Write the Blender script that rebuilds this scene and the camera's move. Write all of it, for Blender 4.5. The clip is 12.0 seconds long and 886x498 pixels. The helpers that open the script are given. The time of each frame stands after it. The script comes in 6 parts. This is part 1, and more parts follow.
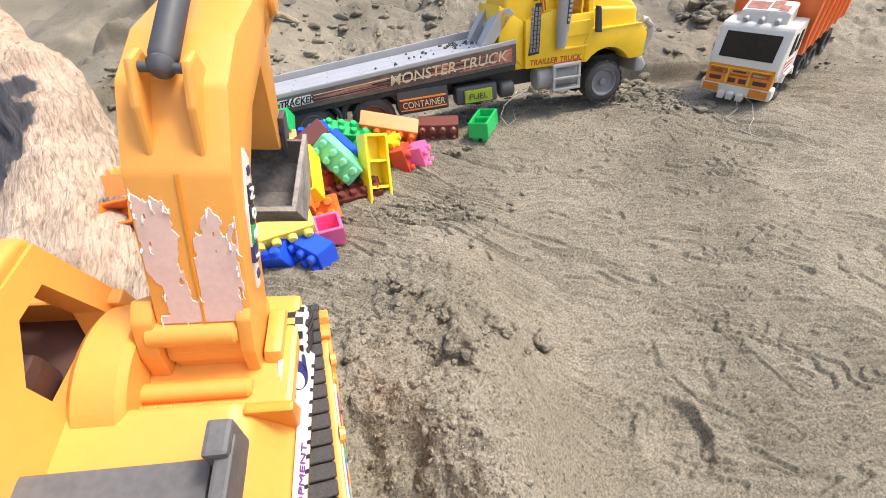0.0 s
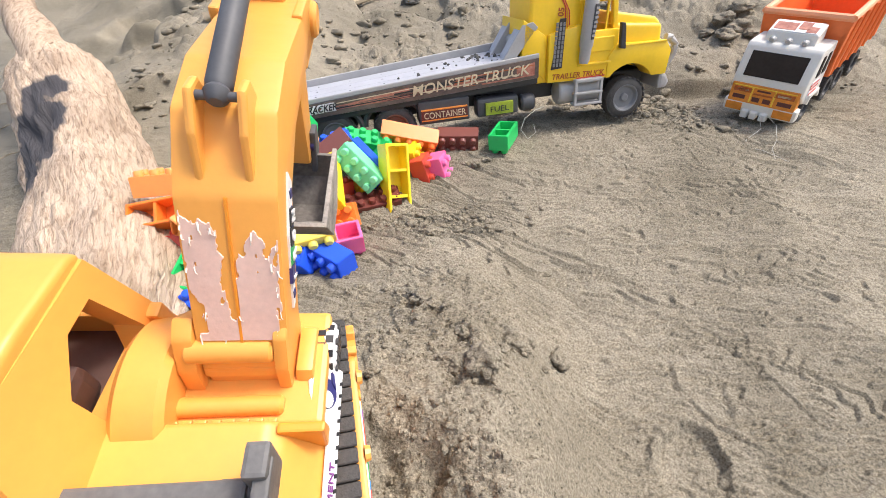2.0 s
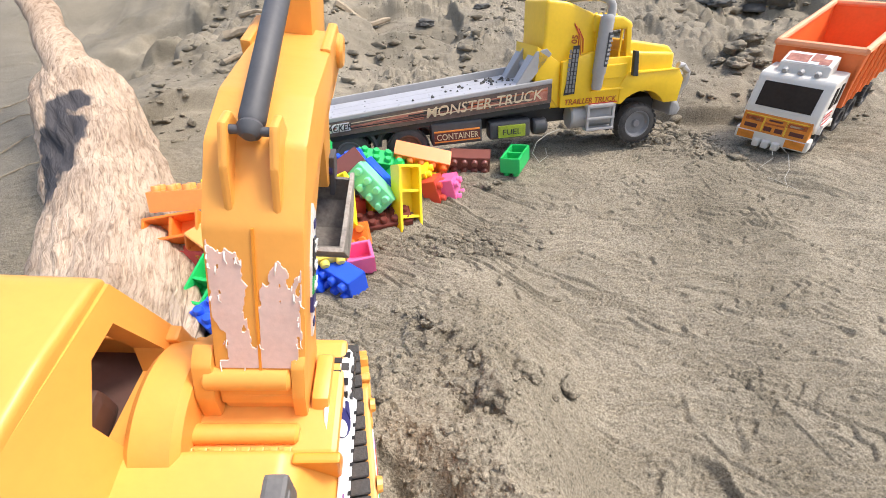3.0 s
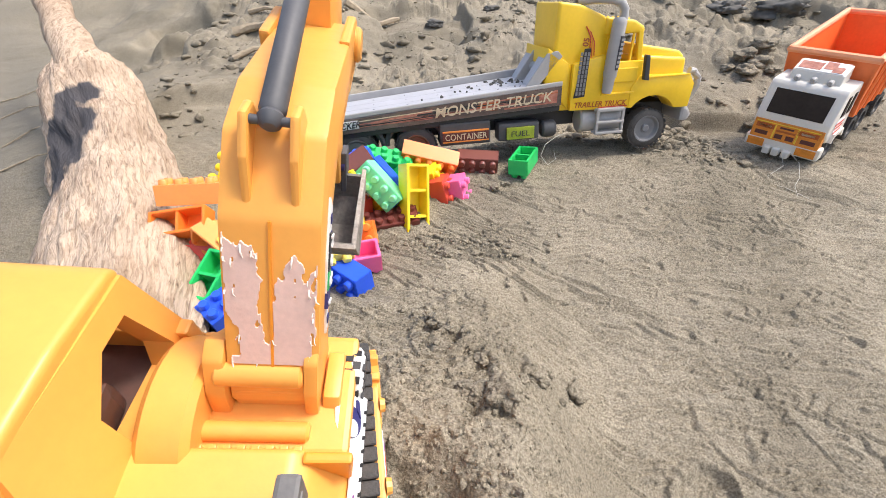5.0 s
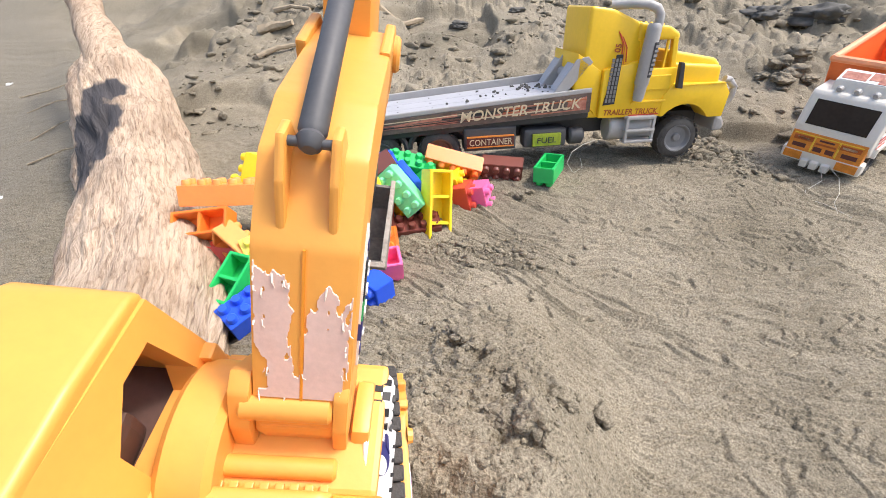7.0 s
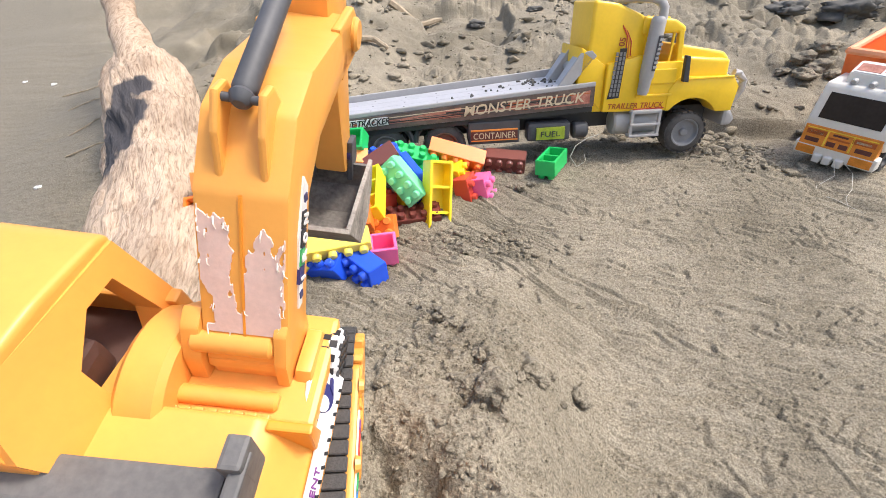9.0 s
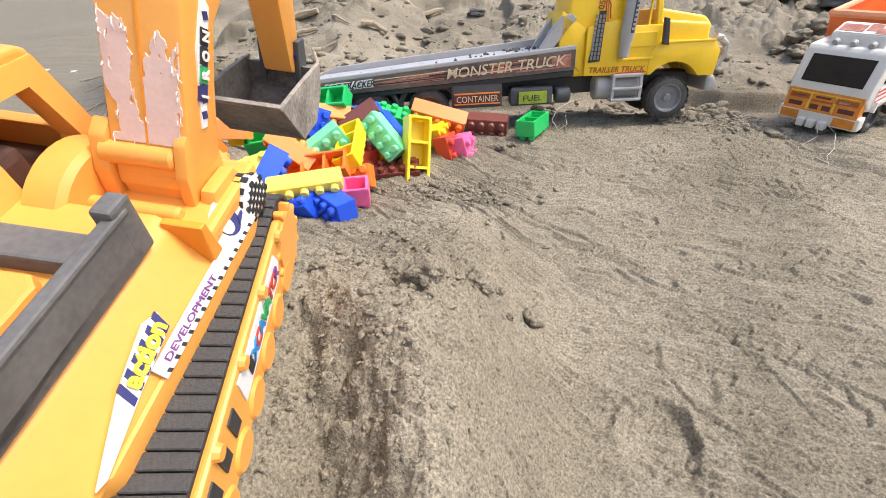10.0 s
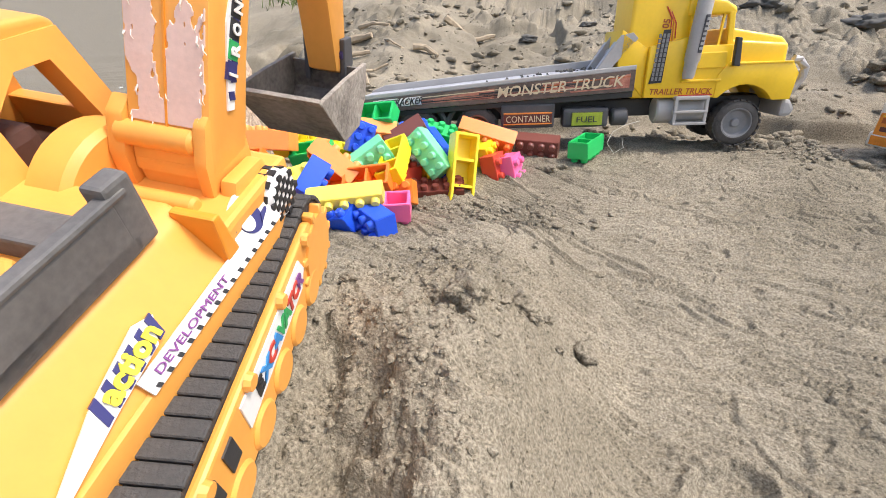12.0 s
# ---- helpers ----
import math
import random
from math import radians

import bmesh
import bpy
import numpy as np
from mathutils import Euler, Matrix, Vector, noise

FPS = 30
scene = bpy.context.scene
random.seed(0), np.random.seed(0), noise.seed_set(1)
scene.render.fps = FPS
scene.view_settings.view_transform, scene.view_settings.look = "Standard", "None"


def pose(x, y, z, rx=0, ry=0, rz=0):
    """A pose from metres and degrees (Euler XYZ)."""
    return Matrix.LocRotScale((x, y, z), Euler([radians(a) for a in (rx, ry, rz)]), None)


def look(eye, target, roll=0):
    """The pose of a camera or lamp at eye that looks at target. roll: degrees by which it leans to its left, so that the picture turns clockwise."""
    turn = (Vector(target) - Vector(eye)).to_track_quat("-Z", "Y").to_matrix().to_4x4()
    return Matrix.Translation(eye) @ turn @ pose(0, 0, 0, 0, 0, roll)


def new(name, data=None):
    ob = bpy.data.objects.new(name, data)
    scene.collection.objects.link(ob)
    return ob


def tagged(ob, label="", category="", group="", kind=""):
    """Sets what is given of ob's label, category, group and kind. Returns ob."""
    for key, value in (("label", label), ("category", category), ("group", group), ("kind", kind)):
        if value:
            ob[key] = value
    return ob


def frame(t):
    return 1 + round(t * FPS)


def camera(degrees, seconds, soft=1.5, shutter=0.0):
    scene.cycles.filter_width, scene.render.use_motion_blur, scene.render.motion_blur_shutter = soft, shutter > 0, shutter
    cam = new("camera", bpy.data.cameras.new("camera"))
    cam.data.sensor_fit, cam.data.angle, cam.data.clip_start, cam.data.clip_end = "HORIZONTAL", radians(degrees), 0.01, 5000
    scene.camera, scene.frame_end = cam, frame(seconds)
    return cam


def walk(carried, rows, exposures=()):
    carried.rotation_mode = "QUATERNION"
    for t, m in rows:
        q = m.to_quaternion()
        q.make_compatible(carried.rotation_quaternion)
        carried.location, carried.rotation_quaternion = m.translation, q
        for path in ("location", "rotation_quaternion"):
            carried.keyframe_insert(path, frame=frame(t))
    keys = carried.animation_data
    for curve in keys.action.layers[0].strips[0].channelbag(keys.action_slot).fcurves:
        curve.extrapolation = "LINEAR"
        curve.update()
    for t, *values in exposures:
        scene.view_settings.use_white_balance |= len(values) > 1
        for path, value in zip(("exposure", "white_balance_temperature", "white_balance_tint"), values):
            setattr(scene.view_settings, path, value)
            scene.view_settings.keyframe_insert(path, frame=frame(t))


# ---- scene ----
cam = camera(89.6, 12.0, soft=0.9)
PATH = [
    (0, (0.063, 0.057, 0.178), (0.087, 1.743, -0.899), -7.1),
    (0.5, (0.06, 0.056, 0.186), (0.076, 1.739, -0.895), -6.3),
    (1, (0.056, 0.059, 0.182), (0.071, 1.754, -0.879), -5.8),
    (1.5, (0.061, 0.058, 0.186), (0.057, 1.748, -0.882), -5.8),
    (2, (0.056, 0.06, 0.185), (0.041, 1.759, -0.87), -5.7),
    (2.5, (0.054, 0.06, 0.188), (0.026, 1.785, -0.823), -5.3),
    (3, (0.052, 0.062, 0.19), (0.017, 1.799, -0.801), -4.5),
    (5, (0.047, 0.064, 0.188), (0.005, 1.804, -0.796), -3.3),
    (5.5, (0.046, 0.063, 0.189), (-0.017, 1.802, -0.797), -3.3),
    (6, (0.045, 0.063, 0.189), (-0.023, 1.798, -0.803), -3.4),
    (6.5, (0.04, 0.07, 0.186), (-0.043, 1.8, -0.813), -3.5),
    (6.7, (0.037, 0.073, 0.191), (-0.059, 1.813, -0.791), -2.7),
    (8.3, (0.057, 0.082, 0.191), (-0.09, 1.81, -0.805), -3.2),
    (8.5, (0.056, 0.08, 0.187), (-0.114, 1.81, -0.802), -3.2),
    (9, (0.068, 0.061, 0.183), (-0.153, 1.797, -0.784), -3.3),
    (9.5, (0.076, 0.041, 0.17), (-0.175, 1.783, -0.779), -3.4),
    (10, (0.111, 0.029, 0.13), (-0.181, 1.782, -0.788), -3.4),
    (10.5, (0.112, 0.037, 0.116), (-0.24, 1.798, -0.765), -3.4),
    (11, (0.106, 0.047, 0.111), (-0.307, 1.811, -0.735), -3.3),
    (11.5, (0.104, 0.049, 0.113), (-0.347, 1.817, -0.706), -3.0),
    (12, (0.104, 0.049, 0.114), (-0.362, 1.822, -0.686), -2.6),
]
walk(cam, [(t, look(eye, target, roll)) for t, eye, target, roll in PATH])

# ---- light: bright hazy daylight, wide soft sun ----
world = bpy.data.worlds.new("sky")
scene.world = world
world.use_nodes = True
wn = world.node_tree
sky = wn.nodes.new("ShaderNodeTexSky")
sky.sky_type = "NISHITA"
sky.sun_disc = False
sky.sun_elevation, sky.sun_rotation = radians(59), radians(94)
sky.air_density, sky.dust_density = 1.0, 4.0
wn.links.new(sky.outputs[0], wn.nodes["Background"].inputs[0])
wn.nodes["Background"].inputs[1].default_value = 0.22
sun = new("sun", bpy.data.lights.new("sun", "SUN"))
sun.data.energy, sun.data.angle, sun.data.color = 2.2, radians(11), (1.0, 0.953, 0.90)
sun.matrix_world = look((0.75, -0.05, 1.25), (0, 0, 0))
scene.view_settings.exposure = 0.40


# ---- materials ----
def mat(name, colour, rough=0.5, metal=0.0, vary=0.12, scale=40.0, bump=0.0, bump_scale=200.0, second=None, spec=0.5, coat=0.0, grain=None, sss=0.0):
    """A surface with colour change at two scales and a fine relief."""
    m = bpy.data.materials.new(name)
    m.use_nodes = True
    nt = m.node_tree
    b = nt.nodes["Principled BSDF"]
    tc = nt.nodes.new("ShaderNodeTexCoord")
    src = tc.outputs["Object"]
    if grain:
        mp = nt.nodes.new("ShaderNodeMapping")
        mp.inputs["Scale"].default_value = grain
        nt.links.new(src, mp.inputs[0])
        src = mp.outputs[0]
    n1 = nt.nodes.new("ShaderNodeTexNoise")
    n1.inputs["Scale"].default_value, n1.inputs["Detail"].default_value = scale, 6
    n2 = nt.nodes.new("ShaderNodeTexNoise")
    n2.inputs["Scale"].default_value, n2.inputs["Detail"].default_value = scale * 9, 4
    for n in (n1, n2):
        nt.links.new(src, n.inputs["Vector"])
    ramp = nt.nodes.new("ShaderNodeValToRGB")
    lo = tuple(c * (1 - vary) for c in colour)
    hi = second or tuple(min(1, c * (1 + vary)) for c in colour)
    ramp.color_ramp.elements[0].position, ramp.color_ramp.elements[1].position = 0.3, 0.7
    ramp.color_ramp.elements[0].color, ramp.color_ramp.elements[1].color = (*lo, 1), (*hi, 1)
    mix = nt.nodes.new("ShaderNodeMath")
    mix.operation = "MULTIPLY_ADD"
    mix.inputs[1].default_value = 0.35
    nt.links.new(n2.outputs[0], mix.inputs[0])
    half = nt.nodes.new("ShaderNodeMath")
    half.operation = "MULTIPLY"
    half.inputs[1].default_value = 0.65
    nt.links.new(n1.outputs[0], half.inputs[0])
    nt.links.new(half.outputs[0], mix.inputs[2])
    nt.links.new(mix.outputs[0], ramp.inputs[0])
    nt.links.new(ramp.outputs[0], b.inputs["Base Color"])
    b.inputs["Roughness"].default_value, b.inputs["Metallic"].default_value = rough, metal
    b.inputs["Specular IOR Level"].default_value = spec
    b.inputs["Coat Weight"].default_value = coat
    if sss:
        b.inputs["Subsurface Weight"].default_value = sss
        b.inputs["Subsurface Scale"].default_value = 0.004
        b.inputs["Subsurface Radius"].default_value = (1, 0.6, 0.3)
    if bump:
        n3 = nt.nodes.new("ShaderNodeTexNoise")
        n3.inputs["Scale"].default_value, n3.inputs["Detail"].default_value = bump_scale, 5
        nt.links.new(src, n3.inputs["Vector"])
        bp = nt.nodes.new("ShaderNodeBump")
        bp.inputs["Strength"].default_value, bp.inputs["Distance"].default_value = bump, 0.002
        nt.links.new(n3.outputs[0], bp.inputs["Height"])
        nt.links.new(bp.outputs[0], b.inputs["Normal"])
    return m


def sand_material():
    """Damp grey river sand: grains, darker damp stains, fine grit."""
    m = bpy.data.materials.new("river_sand")
    m.use_nodes = True
    nt = m.node_tree
    b = nt.nodes["Principled BSDF"]
    tc = nt.nodes.new("ShaderNodeTexCoord")

    def noise_node(scale, detail, rough=0.6):
        n = nt.nodes.new("ShaderNodeTexNoise")
        n.inputs["Scale"].default_value, n.inputs["Detail"].default_value, n.inputs["Roughness"].default_value = scale, detail, rough
        nt.links.new(tc.outputs["Object"], n.inputs["Vector"])
        return n

    stain, mid, grit = noise_node(7, 6), noise_node(120, 6, 0.65), noise_node(640, 3, 0.7)
    grains = nt.nodes.new("ShaderNodeTexVoronoi")
    grains.inputs["Scale"].default_value = 900
    nt.links.new(tc.outputs["Object"], grains.inputs["Vector"])
    r1 = nt.nodes.new("ShaderNodeValToRGB")
    r1.color_ramp.elements[0].position, r1.color_ramp.elements[1].position = 0.32, 0.68
    r1.color_ramp.elements[0].color, r1.color_ramp.elements[1].color = (0.168, 0.147, 0.109, 1), (0.278, 0.245, 0.188, 1)
    nt.links.new(stain.outputs[0], r1.inputs[0])
    r2 = nt.nodes.new("ShaderNodeValToRGB")
    r2.color_ramp.elements[0].position, r2.color_ramp.elements[1].position = 0.25, 0.75
    r2.color_ramp.elements[0].color, r2.color_ramp.elements[1].color = (0.90, 0.89, 0.88, 1), (1.08, 1.08, 1.08, 1)
    nt.links.new(mid.outputs[0], r2.inputs[0])
    r3 = nt.nodes.new("ShaderNodeValToRGB")
    r3.color_ramp.elements[0].position, r3.color_ramp.elements[1].position = 0.3, 0.72
    r3.color_ramp.elements[0].color, r3.color_ramp.elements[1].color = (0.34, 0.32, 0.29, 1), (1.86, 1.86, 1.83, 1)
    nt.links.new(grit.outputs[0], r3.inputs[0])
    sep = nt.nodes.new("ShaderNodeSeparateXYZ")
    nt.links.new(tc.outputs["Object"], sep.inputs[0])
    wet = nt.nodes.new("ShaderNodeMath")
    wet.operation = "MULTIPLY_ADD"
    wet.inputs[1].default_value = -1.0
    back_off = nt.nodes.new("ShaderNodeMath")
    back_off.operation = "SUBTRACT"
    back_off.inputs[0].default_value = 0.85
    nt.links.new(sep.outputs[1], back_off.inputs[1])
    only = nt.nodes.new("ShaderNodeMath")
    only.operation = "MINIMUM"
    only.inputs[1].default_value = 0.0
    nt.links.new(back_off.outputs[0], only.inputs[0])
    nt.links.new(sep.outputs[0], wet.inputs[0])
    nt.links.new(only.outputs[0], wet.inputs[2])
    wet2 = nt.nodes.new("ShaderNodeMath")
    wet2.operation = "MULTIPLY_ADD"
    wet2.inputs[1].default_value = 0.35
    nt.links.new(stain.outputs[0], wet2.inputs[0])
    nt.links.new(wet.outputs[0], wet2.inputs[2])
    rw = nt.nodes.new("ShaderNodeValToRGB")
    rw.color_ramp.elements[0].position, rw.color_ramp.elements[1].position = 0.56, 0.80
    nt.links.new(wet2.outputs[0], rw.inputs[0])
    damp = nt.nodes.new("ShaderNodeMixRGB")
    damp.inputs[2].default_value = (0.190, 0.171, 0.135, 1)
    nt.links.new(rw.outputs[0], damp.inputs[0])
    nt.links.new(r1.outputs[0], damp.inputs[1])
    last = damp.outputs[0]
    for r, f in ((r2, 1.0), (r3, 0.85)):
        mx = nt.nodes.new("ShaderNodeMixRGB")
        mx.blend_type = "MULTIPLY"
        mx.inputs[0].default_value = f
        nt.links.new(last, mx.inputs[1])
        nt.links.new(r.outputs[0], mx.inputs[2])
        last = mx.outputs[0]
    nt.links.new(last, b.inputs["Base Color"])
    b.inputs["Roughness"].default_value, b.inputs["Specular IOR Level"].default_value = 0.9, 0.25
    b1 = nt.nodes.new("ShaderNodeBump")
    b1.inputs["Strength"].default_value, b1.inputs["Distance"].default_value = 1.0, 0.0009
    nt.links.new(mid.outputs[0], b1.inputs["Height"])
    b2 = nt.nodes.new("ShaderNodeBump")
    b2.inputs["Strength"].default_value, b2.inputs["Distance"].default_value = 1.0, 0.0008
    nt.links.new(grit.outputs[0], b2.inputs["Height"])
    nt.links.new(b1.outputs[0], b2.inputs["Normal"])
    b3 = nt.nodes.new("ShaderNodeBump")
    b3.inputs["Strength"].default_value, b3.inputs["Distance"].default_value = 0.35, 0.0006
    nt.links.new(grains.outputs["Distance"], b3.inputs["Height"])
    nt.links.new(b2.outputs[0], b3.inputs["Normal"])
    nt.links.new(b3.outputs[0], b.inputs["Normal"])
    return m


def wood_material():
    """Weathered driftwood, fibrous along its length, with a charred knot hollow."""
    m = bpy.data.materials.new("driftwood")
    m.use_nodes = True
    nt = m.node_tree
    b = nt.nodes["Principled BSDF"]
    at = nt.nodes.new("ShaderNodeAttribute")
    at.attribute_name = "along"
    mp = nt.nodes.new("ShaderNodeMapping")
    mp.inputs["Scale"].default_value = (330, 330, 62)
    nt.links.new(at.outputs["Vector"], mp.inputs[0])
    fib = nt.nodes.new("ShaderNodeTexNoise")
    fib.inputs["Scale"].default_value, fib.inputs["Detail"].default_value, fib.inputs["Roughness"].default_value, fib.inputs["Distortion"].default_value = 1.0, 7, 0.66, 0.8
    nt.links.new(mp.outputs[0], fib.inputs["Vector"])
    big = nt.nodes.new("ShaderNodeTexNoise")
    big.inputs["Scale"].default_value, big.inputs["Detail"].default_value = 14, 5
    nt.links.new(at.outputs["Vector"], big.inputs["Vector"])
    r1 = nt.nodes.new("ShaderNodeValToRGB")
    e = r1.color_ramp.elements
    e[0].position, e[0].color = 0.27, (0.15, 0.098, 0.068, 1)
    e[1].position, e[1].color = 0.55, (0.62, 0.500, 0.39, 1)
    x = e.new(0.40)
    x.color = (0.42, 0.315, 0.23, 1)
    nt.links.new(fib.outputs[0], r1.inputs[0])
    r2 = nt.nodes.new("ShaderNodeValToRGB")
    r2.color_ramp.elements[0].position, r2.color_ramp.elements[0].color = 0.3, (0.72, 0.66, 0.6, 1)
    r2.color_ramp.elements[1].position, r2.color_ramp.elements[1].color = 0.65, (1.12, 1.08, 1.02, 1)
    nt.links.new(big.outputs[0], r2.inputs[0])
    mx = nt.nodes.new("ShaderNodeMixRGB")
    mx.blend_type, mx.inputs[0].default_value = "MULTIPLY", 1.0
    nt.links.new(r1.outputs[0], mx.inputs[1])
    nt.links.new(r2.outputs[0], mx.inputs[2])
    ch = nt.nodes.new("ShaderNodeAttribute")
    ch.attribute_name = "char"
    add = nt.nodes.new("ShaderNodeMath")
    add.operation = "MULTIPLY_ADD"
    add.inputs[1].default_value, add.inputs[2].default_value = 1.9, -0.98
    nt.links.new(big.outputs[0], add.inputs[0])
    sm = nt.nodes.new("ShaderNodeMath")
    sm.operation = "ADD"
    nt.links.new(ch.outputs["Fac"], sm.inputs[0])
    nt.links.new(add.outputs[0], sm.inputs[1])
    r4 = nt.nodes.new("ShaderNodeValToRGB")
    r4.color_ramp.elements[0].position, r4.color_ramp.elements[1].position = 0.42, 0.58
    nt.links.new(sm.outputs[0], r4.inputs[0])
    m2 = nt.nodes.new("ShaderNodeMixRGB")
    m2.inputs[2].default_value = (0.080, 0.074, 0.076, 1)
    nt.links.new(r4.outputs[0], m2.inputs[0])
    nt.links.new(mx.outputs[0], m2.inputs[1])
    nt.links.new(m2.outputs[0], b.inputs["Base Color"])
    b.inputs["Roughness"].default_value, b.inputs["Specular IOR Level"].default_value = 0.85, 0.3
    bp = nt.nodes.new("ShaderNodeBump")
    bp.inputs["Strength"].default_value, bp.inputs["Distance"].default_value = 1.0, 0.004
    nt.links.new(fib.outputs[0], bp.inputs["Height"])
    nt.links.new(bp.outputs[0], b.inputs["Normal"])
    return m


SAND, WOOD = sand_material(), wood_material()
TRUCK_YELLOW = mat("yellow_truck_plastic", (0.88, 0.56, 0.022), 0.34, vary=0.07, scale=30, bump=0.05, coat=0.15)
DIGGER = mat("orange_yellow_plastic", (0.83, 0.372, 0.072), 0.40, vary=0.06, scale=25, bump=0.06)
DIGGER_DEEP = mat("deep_orange_plastic", (0.84, 0.30, 0.025), 0.45, vary=0.08, scale=25)
GREY = mat("grey_plastic", (0.37, 0.36, 0.35), 0.45, vary=0.1, scale=40, bump=0.05)
STRIP = mat("worn_grey_print", (0.085, 0.060, 0.050), 0.5, vary=0.35, scale=60, second=(0.17, 0.12, 0.10))
DECK = mat("pale_grey_deck", (0.42, 0.42, 0.445), 0.42, vary=0.12, scale=25, bump=0.1, bump_scale=90)
DARK = mat("black_plastic", (0.035, 0.035, 0.038), 0.5, vary=0.25, scale=40, bump=0.1)
CHARCOAL = mat("charcoal_plastic", (0.075, 0.075, 0.08), 0.55, vary=0.2, scale=60, bump=0.1)
BUCKET = mat("dusty_black_bucket", (0.060, 0.054, 0.050), 0.65, vary=0.35, scale=45, bump=0.3, second=(0.28, 0.25, 0.215))
LIP = mat("sand_dusted_plastic", (0.15, 0.13, 0.115), 0.8, vary=0.3, scale=50, bump=0.5, bump_scale=300, second=(0.46, 0.41, 0.35))
GUARD = mat("dusty_dark_grey_plastic", (0.105, 0.102, 0.100), 0.6, vary=0.25, scale=50, bump=0.15, second=(0.17, 0.16, 0.15))
SEAT = mat("dark_brown_plastic", (0.10, 0.050, 0.038), 0.6, vary=0.25, scale=50)
SEAT_TAN = mat("tan_interior", (0.34, 0.26, 0.13), 0.7, vary=0.2, scale=50)
RUBBER = mat("dusty_rubber", (0.05, 0.048, 0.047), 0.8, vary=0.35, scale=80, bump=0.4, bump_scale=700, second=(0.085, 0.080, 0.075))
HUB = mat("grey_hub", (0.20, 0.20, 0.205), 0.5, vary=0.15, scale=80)
HUB_DUST = mat("dusty_brown_hub", (0.20, 0.11, 0.07), 0.7, vary=0.25, scale=60)
WHITE = mat("white_plastic", (0.72, 0.68, 0.61), 0.42, vary=0.08, scale=40, bump=0.1)
ORANGE = mat("orange_tipper_plastic", (0.86, 0.19, 0.045), 0.42, vary=0.1, scale=30, bump=0.05)
PALE_EDGE = mat("pale_orange_edge", (0.88, 0.36, 0.18), 0.5, vary=0.1, scale=50)
GRILLE = mat("amber_grille_print", (0.72, 0.25, 0.03), 0.4, vary=0.25, scale=90)
AMBER = mat("amber_lamp_print", (0.85, 0.55, 0.05), 0.35, vary=0.2, scale=90)
# Painted shade of the cab's inside, used for the tipper's window panels.
WINDOW_SHADE = mat("shaded_window_inside", (0.035, 0.026, 0.020), 0.55, vary=0.3, scale=30, spec=0.15)
STICKER = mat("white_sticker", (0.80, 0.78, 0.76), 0.45, vary=0.05, scale=60)
PEEL = mat("worn_pink_sticker_film", (0.72, 0.50, 0.42), 0.5, vary=0.12, scale=70, bump=0.2, bump_scale=120)
PAPER = mat("white_paper_flakes", (0.86, 0.80, 0.70), 0.7, vary=0.08, scale=90)
INK = mat("black_print", (0.02, 0.02, 0.022), 0.45)
NAVY = mat("navy_print", (0.03, 0.03, 0.14), 0.45)
RED_INK = mat("red_print", (0.55, 0.05, 0.03), 0.45)
ORANGE_INK = mat("orange_print", (0.75, 0.25, 0.04), 0.45)
FADED_RED = mat("faded_red_print", (0.42, 0.10, 0.07), 0.5, vary=0.45, scale=160, second=(0.58, 0.26, 0.18))
RUST_INK = mat("rust_print", (0.42, 0.10, 0.02), 0.45, vary=0.3, scale=90)
CREAM_INK = mat("cream_print", (0.60, 0.50, 0.34), 0.5, vary=0.25, scale=120)
LIME_INK = mat("lime_print", (0.30, 0.36, 0.03), 0.5, vary=0.3, scale=120)
BLUE_INK = mat("blue_print", (0.04, 0.25, 0.6), 0.45)
GREEN_INK = mat("green_print", (0.03, 0.35, 0.10), 0.45)
# Maroon print, also painted as the dark of the tipper's grille slots.
MAROON_INK_RECESS = mat("maroon_print_and_recess", (0.11, 0.03, 0.025), 0.45, vary=0.3, scale=60)
YELLOW_INK = mat("yellow_print", (0.85, 0.72, 0.05), 0.45)
PURPLE_INK = mat("purple_print", (0.22, 0.06, 0.25), 0.45)
THREAD = mat("pale_thread", (0.55, 0.52, 0.45), 0.8)
STRAW = mat("dry_stalk", (0.36, 0.29, 0.20), 0.85, vary=0.3, scale=120, bump=0.3)
SILT = mat("bleached_shell", (0.72, 0.71, 0.68), 0.7)
ROCK = mat("dark_damp_rock", (0.10, 0.095, 0.085), 0.85, vary=0.35, scale=25, bump=0.6, bump_scale=60)
GRASS = mat("thin_grass", (0.10, 0.13, 0.035), 0.8, vary=0.3, scale=60)


# ---- mesh helpers ----
def part(name, bm, material, parent=None, label="", smooth=False, at=None):
    me = bpy.data.meshes.new(name)
    bmesh.ops.recalc_face_normals(bm, faces=bm.faces[:])
    bm.to_mesh(me)
    bm.free()
    if smooth:
        me.shade_smooth()
        me.set_sharp_from_angle(angle=radians(38))
    me.materials.append(material)
    ob = new(name, me)
    if parent:
        ob.parent = parent
    if at is not None:
        ob.matrix_basis = at
    return tagged(ob, label)


def thing(name, m, label, category, group="", kind=""):
    ob = new(name)
    ob.empty_display_size = 0.02
    ob.matrix_basis = m
    return tagged(ob, label, category, group, kind)


def bevel(bm, width, segments=2):
    if width:
        bmesh.ops.bevel(bm, geom=bm.edges[:], offset=width, segments=segments, affect="EDGES", profile=0.6, clamp_overlap=True)
    return bm


